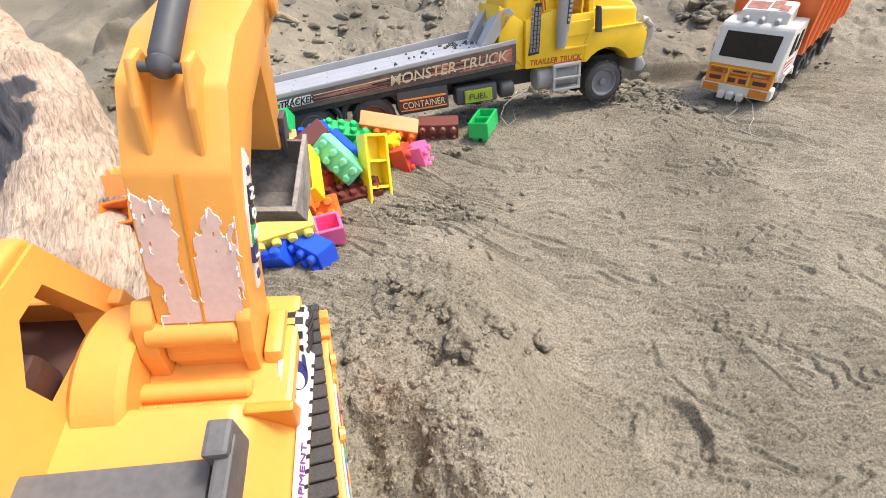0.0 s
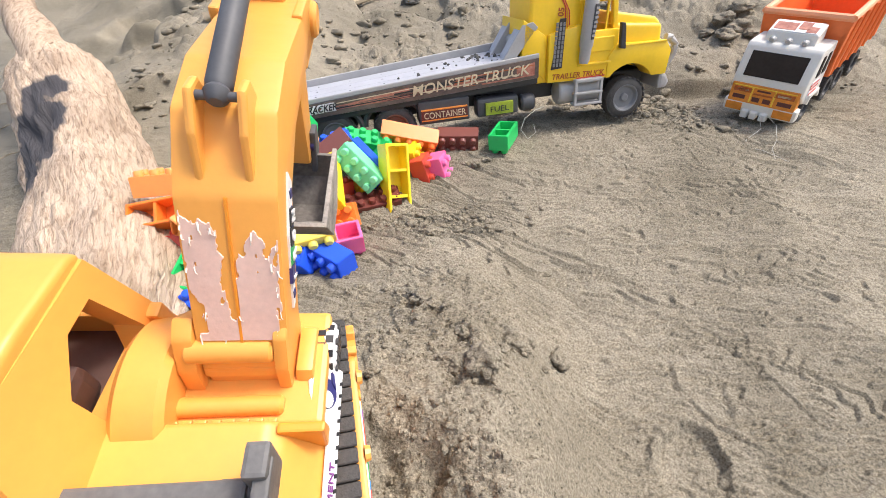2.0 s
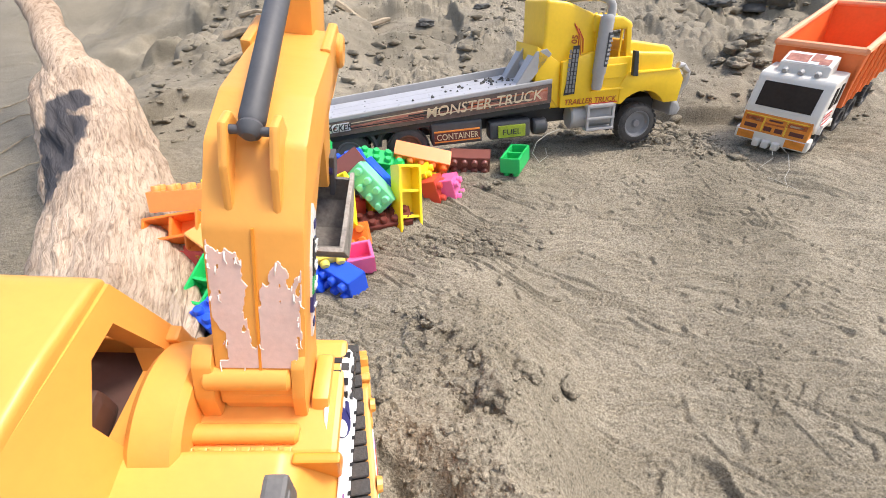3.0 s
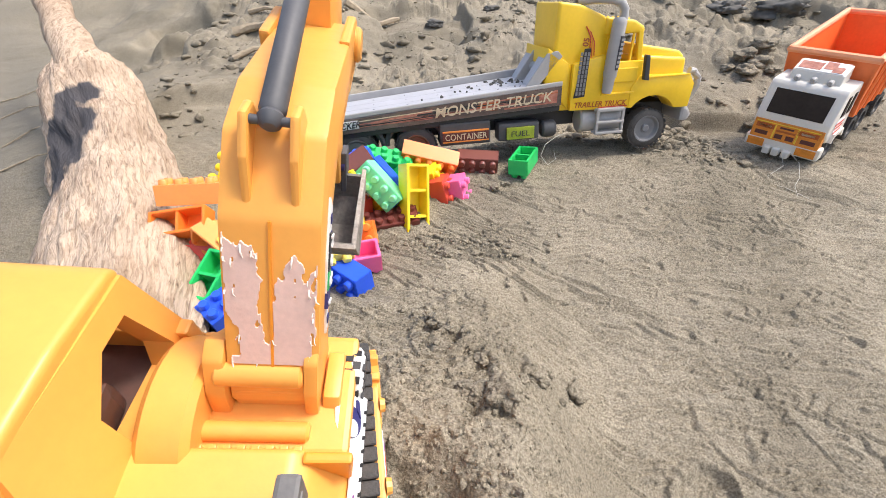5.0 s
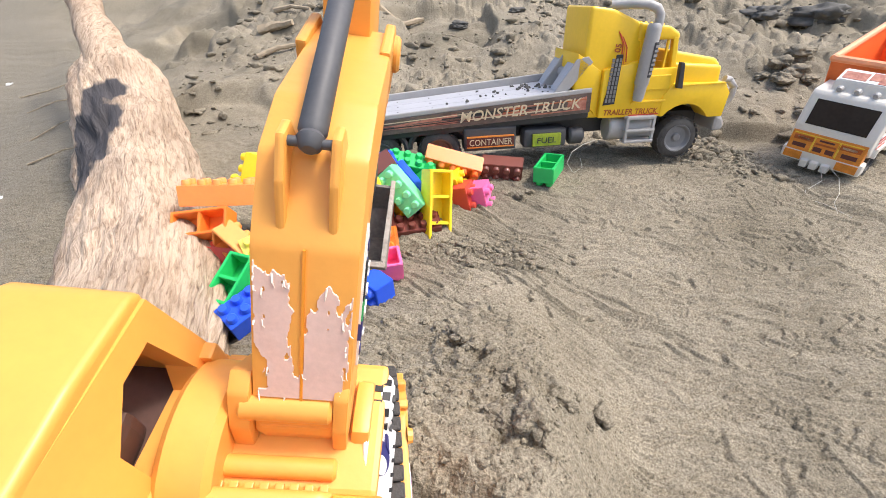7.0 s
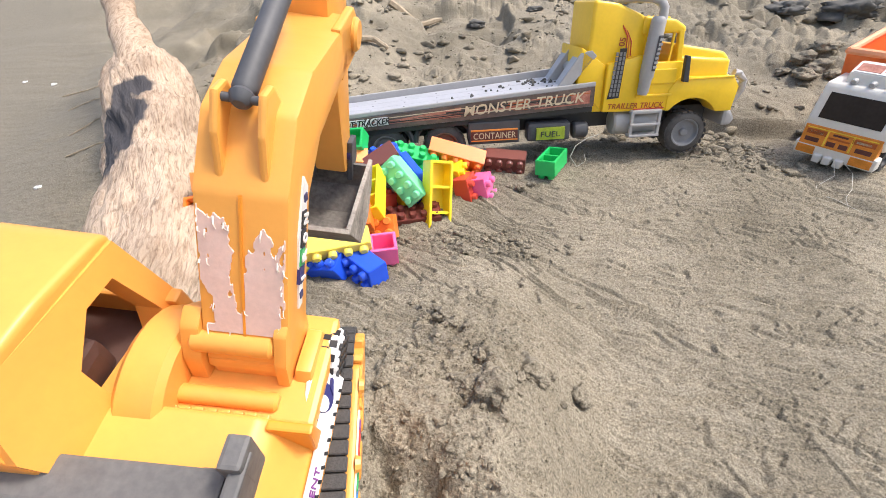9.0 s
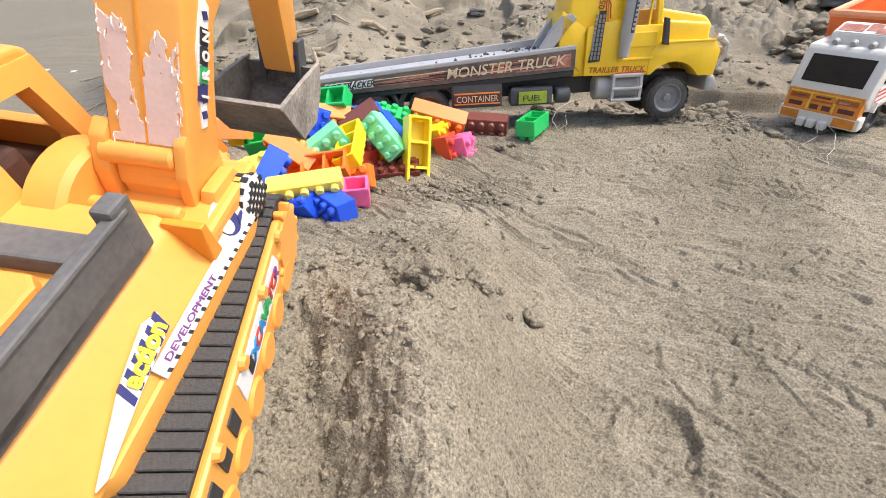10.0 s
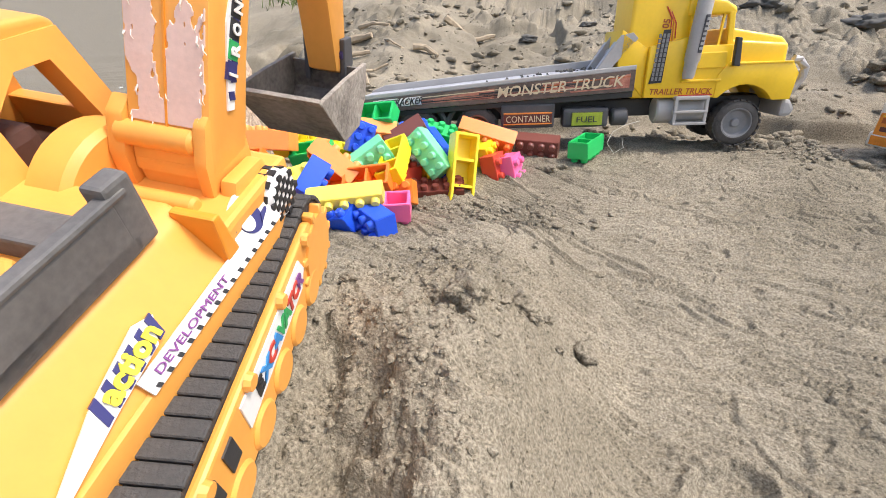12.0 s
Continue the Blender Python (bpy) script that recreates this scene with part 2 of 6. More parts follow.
def box(x0, x1, y0, y1, z0, z1, r=0.0, bm=None, segments=2):
    b = bmesh.new()
    v = [b.verts.new((x, y, z)) for x in (x0, x1) for y in (y0, y1) for z in (z0, z1)]
    for f in ((0, 1, 3, 2), (4, 6, 7, 5), (0, 4, 5, 1), (2, 3, 7, 6), (0, 2, 6, 4), (1, 5, 7, 3)):
        b.faces.new([v[i] for i in f])
    bevel(b, r, segments)
    return merge(bm, b)


def merge(bm, b):
    if bm is None:
        return b
    me = bpy.data.meshes.new("tmp")
    b.to_mesh(me)
    b.free()
    bm.from_mesh(me)
    bpy.data.meshes.remove(me)
    return bm


def prism(profile, a0, a1, axis="y", r=0.0, bm=None, segments=2):
    """A polygon swept along an axis. For y the profile is (x, z), for x it is (y, z), for z it is (x, y)."""
    put = {"y": lambda p, a: (p[0], a, p[1]), "x": lambda p, a: (a, p[0], p[1]), "z": lambda p, a: (p[0], p[1], a)}[axis]
    b = bmesh.new()
    lo, hi = [b.verts.new(put(p, a0)) for p in profile], [b.verts.new(put(p, a1)) for p in profile]
    b.faces.new(lo)
    b.faces.new(hi[::-1])
    for i in range(len(profile)):
        j = (i + 1) % len(profile)
        b.faces.new((lo[i], lo[j], hi[j], hi[i]))
    bmesh.ops.recalc_face_normals(b, faces=b.faces[:])
    bevel(b, r, segments)
    return merge(bm, b)


def lathe(p0, p1, rings, segments=20, bm=None, caps=True):
    """Rings of (part of the way, radius) round the line from p0 to p1."""
    b = bmesh.new()
    p0, p1 = Vector(p0), Vector(p1)
    q = (p1 - p0).to_track_quat("Z", "Y")
    rows = []
    for k, rad in rings:
        c = p0.lerp(p1, k)
        rows.append([b.verts.new(c + q @ Vector((rad * math.cos(i * math.tau / segments), rad * math.sin(i * math.tau / segments), 0))) for i in range(segments)])
    for a, c in zip(rows, rows[1:]):
        for i in range(segments):
            j = (i + 1) % segments
            b.faces.new((a[i], a[j], c[j], c[i]))
    if caps:
        b.faces.new(rows[0][::-1])
        b.faces.new(rows[-1])
    return merge(bm, b)


def rod(p0, p1, rad, segments=16, bm=None, r=0.0):
    k = min(0.4, r / max(1e-6, (Vector(p1) - Vector(p0)).length))
    rings = [(0, rad), (1, rad)] if not r else [(0, rad - r), (k, rad), (1 - k, rad), (1, rad - r)]
    return lathe(p0, p1, rings, segments, bm)


def tube(points, rad, segments=10, bm=None, taper=1.0):
    b = bmesh.new()
    pts = [Vector(p) for p in points]
    rows = []
    for i, p in enumerate(pts):
        t = (pts[min(i + 1, len(pts) - 1)] - pts[max(i - 1, 0)]).normalized()
        q = t.to_track_quat("Z", "Y")
        rr = rad * (1 + (taper - 1) * i / max(1, len(pts) - 1))
        rows.append([b.verts.new(p + q @ Vector((rr * math.cos(k * math.tau / segments), rr * math.sin(k * math.tau / segments), 0))) for k in range(segments)])
    for a, c in zip(rows, rows[1:]):
        best = min(range(segments), key=lambda o: (a[0].co - c[o].co).length)
        for k in range(segments):
            b.faces.new((a[k], a[(k + 1) % segments], c[(k + 1 + best) % segments], c[(k + best) % segments]))
    b.faces.new(rows[0][::-1])
    b.faces.new(rows[-1])
    return merge(bm, b)


def words(text, size, material, parent, m, label="", width=None, shear=0.0, name="lettering", bold=0.0, group_depth=0.0004):
    """Raised print: the letters as a thin mesh in the xy plane of m, from the left end of the base line."""
    cu = bpy.data.curves.new("letters", "FONT")
    cu.body, cu.size, cu.shear, cu.offset, cu.extrude, cu.resolution_u = text, size, shear, bold, group_depth / 2, 3
    tmp = bpy.data.objects.new("letters", cu)
    scene.collection.objects.link(tmp)
    bpy.context.view_layer.update()
    me = bpy.data.meshes.new_from_object(tmp.evaluated_get(bpy.context.evaluated_depsgraph_get()))
    bpy.data.objects.remove(tmp)
    if width:
        xs = [v.co.x for v in me.vertices]
        k = width / (max(xs) - min(xs))
        me.transform(Matrix.Diagonal((k, 1, 1, 1)))
    me.name = name
    me.materials.clear()
    me.materials.append(material)
    ob = new(name, me)
    ob.parent, ob.matrix_basis = parent, m
    return tagged(ob, label)


# ---- the sand bank ----
def sm(v, a, b):
    k = np.clip((v - a) / (b - a), 0, 1)
    return k * k * (3 - 2 * k)


def lattice(ix, iy, seed):
    h = (ix.astype(np.int64) * 374761393 + iy.astype(np.int64) * 668265263 + seed * 974711) & 0x7FFFFFFF
    h = ((h ^ (h >> 13)) * 1274126177) & 0x7FFFFFFF
    return ((h ^ (h >> 16)) & 0xFFFF) / 65535.0


def value_noise(x, y, seed):
    ix, iy = np.floor(x), np.floor(y)
    fx, fy = x - ix, y - iy
    fx, fy = fx * fx * fx * (fx * (fx * 6 - 15) + 10), fy * fy * fy * (fy * (fy * 6 - 15) + 10)
    a, b = lattice(ix, iy, seed), lattice(ix + 1, iy, seed)
    c, d = lattice(ix, iy + 1, seed), lattice(ix + 1, iy + 1, seed)
    return (a + (b - a) * fx) * (1 - fy) + (c + (d - c) * fx) * fy - 0.5


def fbm(x, y, scale, octaves, seed, gain=0.5):
    total, amp = 0, 1.0
    for o in range(octaves):
        ang = 0.6 * o + seed
        u, v = x * math.cos(ang) - y * math.sin(ang), x * math.sin(ang) + y * math.cos(ang)
        total = total + amp * value_noise(u * scale * 2 ** o + 17.3 * o, v * scale * 2 ** o + 5.1 * o, seed + o)
        amp *= gain
    return total


def lumps_of(x, y, scale, seed, fill=0.6):
    """Rounded clods on a jittered lattice, of uneven size; some places stay empty."""
    u, v = x * scale, y * scale
    iu, iv = np.floor(u), np.floor(v)
    best = np.zeros_like(u)
    for du in (-1, 0, 1):
        for dv in (-1, 0, 1):
            a, c = iu + du, iv + dv
            px, py = a + 0.15 + 0.7 * lattice(a, c, seed), c + 0.15 + 0.7 * lattice(a, c, seed + 1)
            size = np.maximum(0, lattice(a, c, seed + 2) - (1 - fill)) / fill
            ang = lattice(a, c, seed + 3) * math.tau
            ex, ey = (u - px) * np.cos(ang) - (v - py) * np.sin(ang), (u - px) * np.sin(ang) + (v - py) * np.cos(ang)
            d = (ex ** 2 + (ey * 1.5) ** 2) / np.maximum(1e-4, (0.18 + 0.5 * size) ** 2)
            best = np.maximum(best, np.where(size > 0.02, np.sqrt(np.clip(1 - d, 0, 1)) * (0.3 + 0.7 * size), 0))
    return best


def bank(x, y):
    """The broad shape: a bank that rises away from the camera, a shelf under the trucks, and the dug mound."""
    x, y = np.asarray(x, float), np.asarray(y, float)
    w = sm(x, -0.22, -0.05)
    yy = y - np.clip(y - 0.57, 0, 0.15) * w
    z = np.where(yy < 0.57, 0.27, 0.25) * (yy - 0.57) + 0.08 * np.maximum(0, y - 0.72)
    z = z - 0.08 * sm(-x, 0.3, 0.95) - 0.009 * sm(x, 0.36, 0.45) * (1 - sm(y, 0.72, 0.9))
    z = np.where(y > 9, 0.0, 1) * z + np.where(y > 9, 2.7, 0)
    z = np.maximum(z, -0.5)
    prof = np.interp(y, [-0.35, -0.05, 0.06, 0.10, 0.15, 0.20, 0.235, 0.30, 0.365, 0.47], [0, 0.100, 0.108, 0.112, 0.117, 0.120, 0.104, 0.068, 0.038, 0.0])
    fall = 1 - sm(x, 0.055, 0.165)
    left = 1 - 0.55 * sm(-x, 0.06, 0.16) - 0.45 * sm(-x, 0.2, 0.4)
    z = z + prof * fall * left
    q = (x - 0.030) * -0.72 + (y - 0.191) * -0.694
    r = (x - 0.024) * 0.984 + (y - 0.130) * 0.176
    edge = 0.034 * fbm(x, y, 24, 3, 21, 0.42)
    pit = sm(q + edge, -0.004, 0.044) * sm(r, -0.022, 0.012)
    pit = pit * (1 - sm(x, 0.12, 0.2))
    face = np.clip(4 * pit * (1 - pit), 0, 1) + 0.35 * pit
    return z - 0.042 * pit + face * (0.008 * fbm(x, y, 60, 4, 33, 0.55) + 0.0045 * lumps_of(x, y, 75, 171, 0.4) + 0.0030 * lumps_of(x, y, 150, 181, 0.6))


def terraces(x, y, turn, along, across, steps, seed):
    """Thin broken ledges that run one way, as sand leaves when it is smoothed by hand and cracks."""
    c, q = math.cos(radians(turn)), math.sin(radians(turn))
    wx, wy = x + 0.008 * fbm(x, y, 24, 2, seed + 5), y + 0.008 * fbm(x, y, 24, 2, seed + 6)
    u, v = wx * c + wy * q, -wx * q + wy * c
    h = steps * fbm(u * along / across, v, across, 4, seed, 0.42)
    k = h - np.floor(h)
    return (np.floor(h) + sm(k, 0.90, 1.0) - h) / steps


def relief(x, y):
    """Clods, ripples, prints and hand marks on the sand."""
    lumps = fbm(x, y, 26, 5, 3, 0.5)
    broad = fbm(x, y, 7, 3, 9)
    far = sm(y, 0.66, 0.82) * (1 - 0.8 * sm(-x - np.maximum(0, y - 0.85), 0.40, 0.58))
    smooth = 1 - far
    mound = sm(-((x - 0.035) ** 2 / 0.12 ** 2 + (y - 0.27) ** 2 / 0.12 ** 2), -1.0, 0)
    crust = np.maximum(0, fbm(x, y, 60, 4, 14, 0.6) - 0.10)
    z = 0.0020 * lumps + 0.009 * broad + 0.0010 * fbm(x, y, 110, 4, 71, 0.6) + 0.008 * crust * mound + 0.004 * lumps * mound
    # cracks and ledges of the smoothed slope
    place = sm(fbm(x, y, 8, 3, 63), -0.14, 0.16)
    z = z + smooth * (1 - 0.7 * mound) * (0.025 * place * terraces(x, y, -30, 8, 34, 6, 27) + 0.022 * (1 - place) * terraces(x, y, -5, 11, 48, 6, 83))
    z = z + mound * (0.016 * terraces(x, y, -50, 18, 30, 5, 37))
    # broken lumps
    nose = sm(-(((x - 0.37) / 0.06) ** 2 + ((y - 0.67) / 0.07) ** 2), -1.0, -0.1)
    rim = sm(-(((x - 0.05) / 0.08) ** 2 + ((y - 0.452) / 0.024) ** 2), -1.0, -0.1)
    wx, wy = x + 0.006 * fbm(x, y, 60, 2, 111), y + 0.006 * fbm(x, y, 60, 2, 112)
    broken = sm(fbm(x, y, 5, 3, 101), -0.06, 0.12)
    rough = np.clip(0.8 * far * broken + nose + 0.55 * rim + 0.35 * mound * sm(fbm(x, y, 18, 3, 105), 0.20, 0.34), 0, 1)
    z = z + rough * (0.0085 * lumps_of(wx, wy, 42, 121, 0.5) + 0.0055 * lumps_of(wx, wy, 85, 131, 0.6) + 0.0030 * lumps_of(wx, wy, 170, 141, 0.6)) * (1 - 0.3 * far)
    # trampled far sand: smooth hollows with torn rims
    tread = fbm(x, y * 1.25, 5.5, 3, 44, 0.45)
    hollow = sm(tread, 0.02, 0.16)
    z = z + far * (0.034 * fbm(x, y * 1.3, 6, 4, 51, 0.45) - 0.032 * hollow + 0.9 * broken * (0.015 * lumps_of(wx, wy * 1.3, 17, 151, 0.55) + 0.011 * lumps_of(wx, wy * 1.2, 36, 161, 0.5)) + 0.010 * (1 - hollow) * terraces(x, y, 5, 8, 16, 5, 91))
    for hx, hy, hr, hd in ((0.033, 0.300, 0.010, 0.006), (0.048, 0.280, 0.008, 0.006), (0.060, 0.246, 0.009, 0.006), (0.084, 0.258, 0.011, 0.008),
                           (0.062, 0.212, 0.010, 0.007), (0.050, 0.214, 0.008, 0.006), (0.122, 0.278, 0.008, 0.005), (0.082, 0.185, 0.011, 0.006), (0.024, 0.240, 0.008, 0.004)):
        d2 = ((x - hx + 0.3 * hr * lumps * 4) ** 2 + ((y - hy) * 1.2) ** 2) / hr ** 2
        z = z - 0.8 * hd * np.exp(-d2 * 1.8) + 0.5 * hd * np.exp(-((np.sqrt(d2) - 1.5) ** 2) * 6) * (0.5 + 2 * lumps)
    # the torn crescent of a scraped hollow
    ring = np.hypot(x - 0.199, (y - 0.222) * 1.1) + 0.006 * lumps * 3
    z = z - 0.0045 * (1 - sm(ring, 0.019, 0.026)) + 0.003 * np.exp(-((ring - 0.027) / 0.004) ** 2) * sm(y, 0.21, 0.23)
    return z * (1 - 0.96 * sm(np.hypot(x, y - 0.6), 1.1, 1.9))


def sand_height(x, y):
    return float(bank(x, y) + relief(np.asarray(x, float), np.asarray(y, float)))


def spaced(lo, hi, step, ends):
    core = list(np.arange(lo, hi, step))
    s, a, b = step, [lo], [core[-1]]
    while a[-1] > -ends:
        s = s * (1.009 if a[-1] > lo - 0.6 else 1.16)
        a.append(a[-1] - s)
    s = step
    while b[-1] < ends:
        s = s * (1.006 if b[-1] < hi + 0.75 else 1.16)
        b.append(b[-1] + s)
    return np.array(a[:0:-1] + core + b[1:])


def build_sand():
    xs, ys = spaced(-0.03, 0.40, 0.00105, 70), spaced(0.13, 0.50, 0.00105, 70)
    gx, gy = np.meshgrid(xs, ys)
    gz = bank(gx, gy) + relief(gx, gy)
    # scratches and drag marks with a raised lip
    rnd = random.Random(77)
    marks = [
        (0.253, 0.301, -53, 0.024, 0.0011, 0.0016), (0.256, 0.307, -53, 0.022, 0.0008, 0.0012), (0.231, 0.244, -54, 0.030, 0.0013, 0.0017), (0.284, 0.256, -58, 0.032, 0.0010, 0.0013),
        (0.211, 0.281, -88, 0.013, 0.0024, 0.0016), (0.240, 0.261, -110, 0.016, 0.0026, 0.0017), (0.274, 0.299, -102, 0.016, 0.0015, 0.0013), (0.226, 0.345, -32, 0.026, 0.0009, 0.0016),
        (0.390, 0.436, -50, 0.034, 0.0010, 0.0018), (0.355, 0.333, -30, 0.030, 0.0010, 0.0018), (0.198, 0.467, -3, 0.028, 0.0010, 0.0018), (0.300, 0.390, -30, 0.030, 0.0009, 0.0015)]
    for k in range(520):
        ang = rnd.choice((rnd.gauss(-30, 9), rnd.gauss(-4, 8), rnd.gauss(-26, 12), rnd.gauss(-58, 10), rnd.gauss(75, 20)))
        ln = rnd.uniform(0.004, 0.016) * (2.2 if rnd.random() < 0.10 else 1)
        marks.append((rnd.uniform(0.09, 0.58), rnd.uniform(0.12, 0.56), ang, ln, rnd.uniform(0.0007, 0.0011), rnd.uniform(0.0005, 0.0014)))
    for mx, my, ang, ln, wd, dp in marks:
        c, s, reach = math.cos(radians(ang)), math.sin(radians(ang)), ln + 4 * wd
        i0, i1 = np.searchsorted(xs, (mx - reach, mx + reach))
        j0, j1 = np.searchsorted(ys, (my - reach, my + reach))
        if i1 - i0 < 2 or j1 - j0 < 2:
            continue
        dx, dy = gx[j0:j1, i0:i1] - mx, gy[j0:j1, i0:i1] - my
        u, v = dx * c + dy * s, -dx * s + dy * c
        v = v + 0.10 * ln * np.sin(u / ln * 2.2 + mx * 90) + 0.0012 * fbm(gx[j0:j1, i0:i1], gy[j0:j1, i0:i1], 130, 2, 8)
        ends = np.clip(1 - (np.abs(u) / ln) ** 4, 0, 1)
        gz[j0:j1, i0:i1] += ends * dp * (0.8 * np.exp(-((v - 1.6 * wd) / wd) ** 2) - np.exp(-(v / wd) ** 2))
    nx, ny = len(xs), len(ys)
    me = bpy.data.meshes.new("ground")
    idx = np.arange(nx * ny).reshape(ny, nx)
    quads = np.stack([idx[:-1, :-1], idx[:-1, 1:], idx[1:, 1:], idx[1:, :-1]], -1).reshape(-1, 4)
    me.vertices.add(nx * ny)
    me.vertices.foreach_set("co", np.stack([gx, gy, gz], -1).astype(np.float32).ravel())
    me.loops.add(quads.size)
    me.loops.foreach_set("vertex_index", quads.astype(np.int32).ravel())
    me.polygons.add(len(quads))
    me.polygons.foreach_set("loop_start", np.arange(0, quads.size, 4, dtype=np.int32))
    me.update(calc_edges=True)
    me.validate()
    me.shade_smooth()
    me.materials.append(SAND)
    tagged(new("ground", me), "grey-brown damp river sand with prints and a dug mound", "sand", kind="structure")


build_sand()


# ---- driftwood log ----
def build_log():
    line = [(-0.090, 0.10, -0.050, 0.042), (-0.146, 0.20, -0.032, 0.053), (-0.208, 0.33, -0.030, 0.064), (-0.270, 0.44, -0.018, 0.066), (-0.328, 0.535, 0.010, 0.066),
            (-0.378, 0.62, 0.046, 0.063), (-0.428, 0.695, 0.090, 0.058), (-0.468, 0.752, 0.124, 0.044)]
    pts = [Vector(p[:3]) for p in line]
    rad = [p[3] for p in line]
    n, seg = 150, 96
    me_v, along, char = [], [], []
    for i in range(n + 1):
        k = i / n * (len(pts) - 1)
        a = min(int(k), len(pts) - 2)
        u = k - a
        c = pts[a].lerp(pts[a + 1], u)
        t = (pts[min(a + 2, len(pts) - 1)].lerp(pts[a + 1], 1 - u * 0.5) - pts[max(a - 1, 0)].lerp(pts[a], 0.5 + u * 0.5)).normalized()
        side = t.cross(Vector((0, 0, 1))).normalized()
        up = side.cross(t)
        r0 = rad[a] * (1 - u) + rad[a + 1] * u
        if i > n - 8:
            r0 *= max(0.15, 1 - ((i - n + 8) / 8) ** 2)
        for s in range(seg):
            th = s * math.tau / seg
            lon = i / n * 0.72
            v1 = noise.noise(Vector((math.cos(th) * 2.2, math.sin(th) * 2.2, lon * 9)))
            v2 = noise.noise(Vector((math.cos(th) * 9, math.sin(th) * 9, lon * 22)))
            v3 = noise.noise(Vector((math.cos(th) * 26, math.sin(th) * 26, lon * 40)))
            turn = math.atan2(math.sin(th - 2.25 + (lon - 0.475) * 5.0), math.cos(th - 2.25 + (lon - 0.475) * 5.0))
            hollow = 1.55 * math.exp(-((lon - 0.462) / 0.092) ** 2 - (turn / 0.66) ** 2) * (1 + 0.7 * noise.noise(Vector((th * 3.0, lon * 26, 7))))
            r = r0 * (1 + 0.11 * v1 + 0.07 * v2 + 0.055 * v3) - 0.012 * hollow
            p = c + side * (r * math.cos(th)) + up * (r * math.sin(th) * 0.95)
            me_v.append(p)
            along.append((math.cos(th) * r0, math.sin(th) * r0, lon))
            char.append(hollow * 1.15)
    faces = []
    for i in range(n):
        for s in range(seg):
            j = (s + 1) % seg
            faces.append((i * seg + s, i * seg + j, (i + 1) * seg + j, (i + 1) * seg + s))
    faces.append(tuple(range(seg))[::-1])
    faces.append(tuple(n * seg + s for s in range(seg)))
    me = bpy.data.meshes.new("trunk")
    me.from_pydata(me_v, [], faces)
    me.shade_smooth()
    me.attributes.new("along", "FLOAT_VECTOR", "POINT").data.foreach_set("vector", [c for v in along for c in v])
    me.attributes.new("char", "FLOAT", "POINT").data.foreach_set("value", char)
    me.materials.append(WOOD)
    log = thing("log", pose(0, 0, 0), "weathered pale driftwood log with a charred knot, lying on sand", "log")
    ob = new("trunk", me)
    ob.parent = log
    # the broken limb at the far end
    path = [Vector((-0.402, 0.655, 0.085)), Vector((-0.462, 0.735, 0.150)), Vector((-0.515, 0.80, 0.200)), Vector((-0.590, 0.88, 0.245)), Vector((-0.670, 0.97, 0.30))]
    limb = tube([path[int(k)].lerp(path[min(int(k) + 1, 4)], k - int(k)) for k in np.linspace(0, 3.999, 26)], 0.031, 28, taper=0.45)
    for v in limb.verts:
        v.co += Vector((1, 1, 1)) * (0.004 * noise.noise(v.co * 60) + 0.006 * noise.noise(v.co * 22))
    ob = part("limb", limb, WOOD, log, smooth=True)
    co = [c for v in ob.data.vertices for c in (v.co.x * 0.8, v.co.y * 0.25, v.co.z * 0.8)]
    ob.data.attributes.new("along", "FLOAT_VECTOR", "POINT").data.foreach_set("vector", co)


build_log()


# ---- wheels ----
def wheel(name, parent, x, y, z, rad, width, axis, tyre_mat=RUBBER, rim_mat=HUB, knobs=22, out=-1):
    """A tyre with tread blocks, a dished rim and a hub; out: the side along the axis that shows."""
    hub = new(name)
    hub.parent = parent
    hub.matrix_basis = pose(x, y, z) @ (pose(0, 0, 0, 90) if axis == "y" else pose(0, 0, 0, 0, 90)) @ pose(0, 0, 0, 0, 0 if (out < 0) == (axis == "y") else 180)
    w = width / 2
    b = lathe((0, 0, -w), (0, 0, w), [(0, rad * 0.66), (0.03, rad * 0.86), (0.14, rad * 0.96), (0.28, rad * 0.985), (0.72, rad * 0.985), (0.86, rad * 0.96), (0.97, rad * 0.86), (0.99, rad * 0.66), (0.9, rad * 0.60)], 36, caps=False)
    for k in range(knobs):
        a = k * math.tau / knobs
        for s in (-1, 1):
            t = box(rad * 0.95, rad * 0.998, -rad * 0.09, rad * 0.09, s * w * 0.75 - w * 0.2, s * w * 0.75 + w * 0.2)
            bmesh.ops.rotate(t, verts=t.verts[:], cent=(0, 0, 0), matrix=Matrix.Rotation(a + s * 0.06, 3, "Z"))
            merge(b, t)
    part("tyre", b, tyre_mat, hub, smooth=True)
    b = lathe((0, 0, w * 0.2), (0, 0, w * 0.95), [(0.94, rad * 0.67), (1.0, rad * 0.64), (0.96, rad * 0.59), (0.55, rad * 0.56), (0.35, rad * 0.50), (0.30, rad * 0.02)], 32, caps=False)
    # Five black discs paint the dark of the rim's holes.
    holes = bmesh.new()
    for k in range(5):
        a = k * math.tau / 5
        lathe((math.cos(a) * rad * 0.36, math.sin(a) * rad * 0.36, w * 0.30), (math.cos(a) * rad * 0.36, math.sin(a) * rad * 0.36, w * 0.435), [(0, rad * 0.085), (1, rad * 0.075)], 10, holes)
    part("rim_hole_dark", holes, DARK, hub)
    lathe((0, 0, w * 0.2), (0, 0, w * 0.75), [(0, rad * 0.2), (0.8, rad * 0.19), (1, rad * 0.14)], 16, b)
    part("rim", b, rim_mat, hub, smooth=True)
    return hub


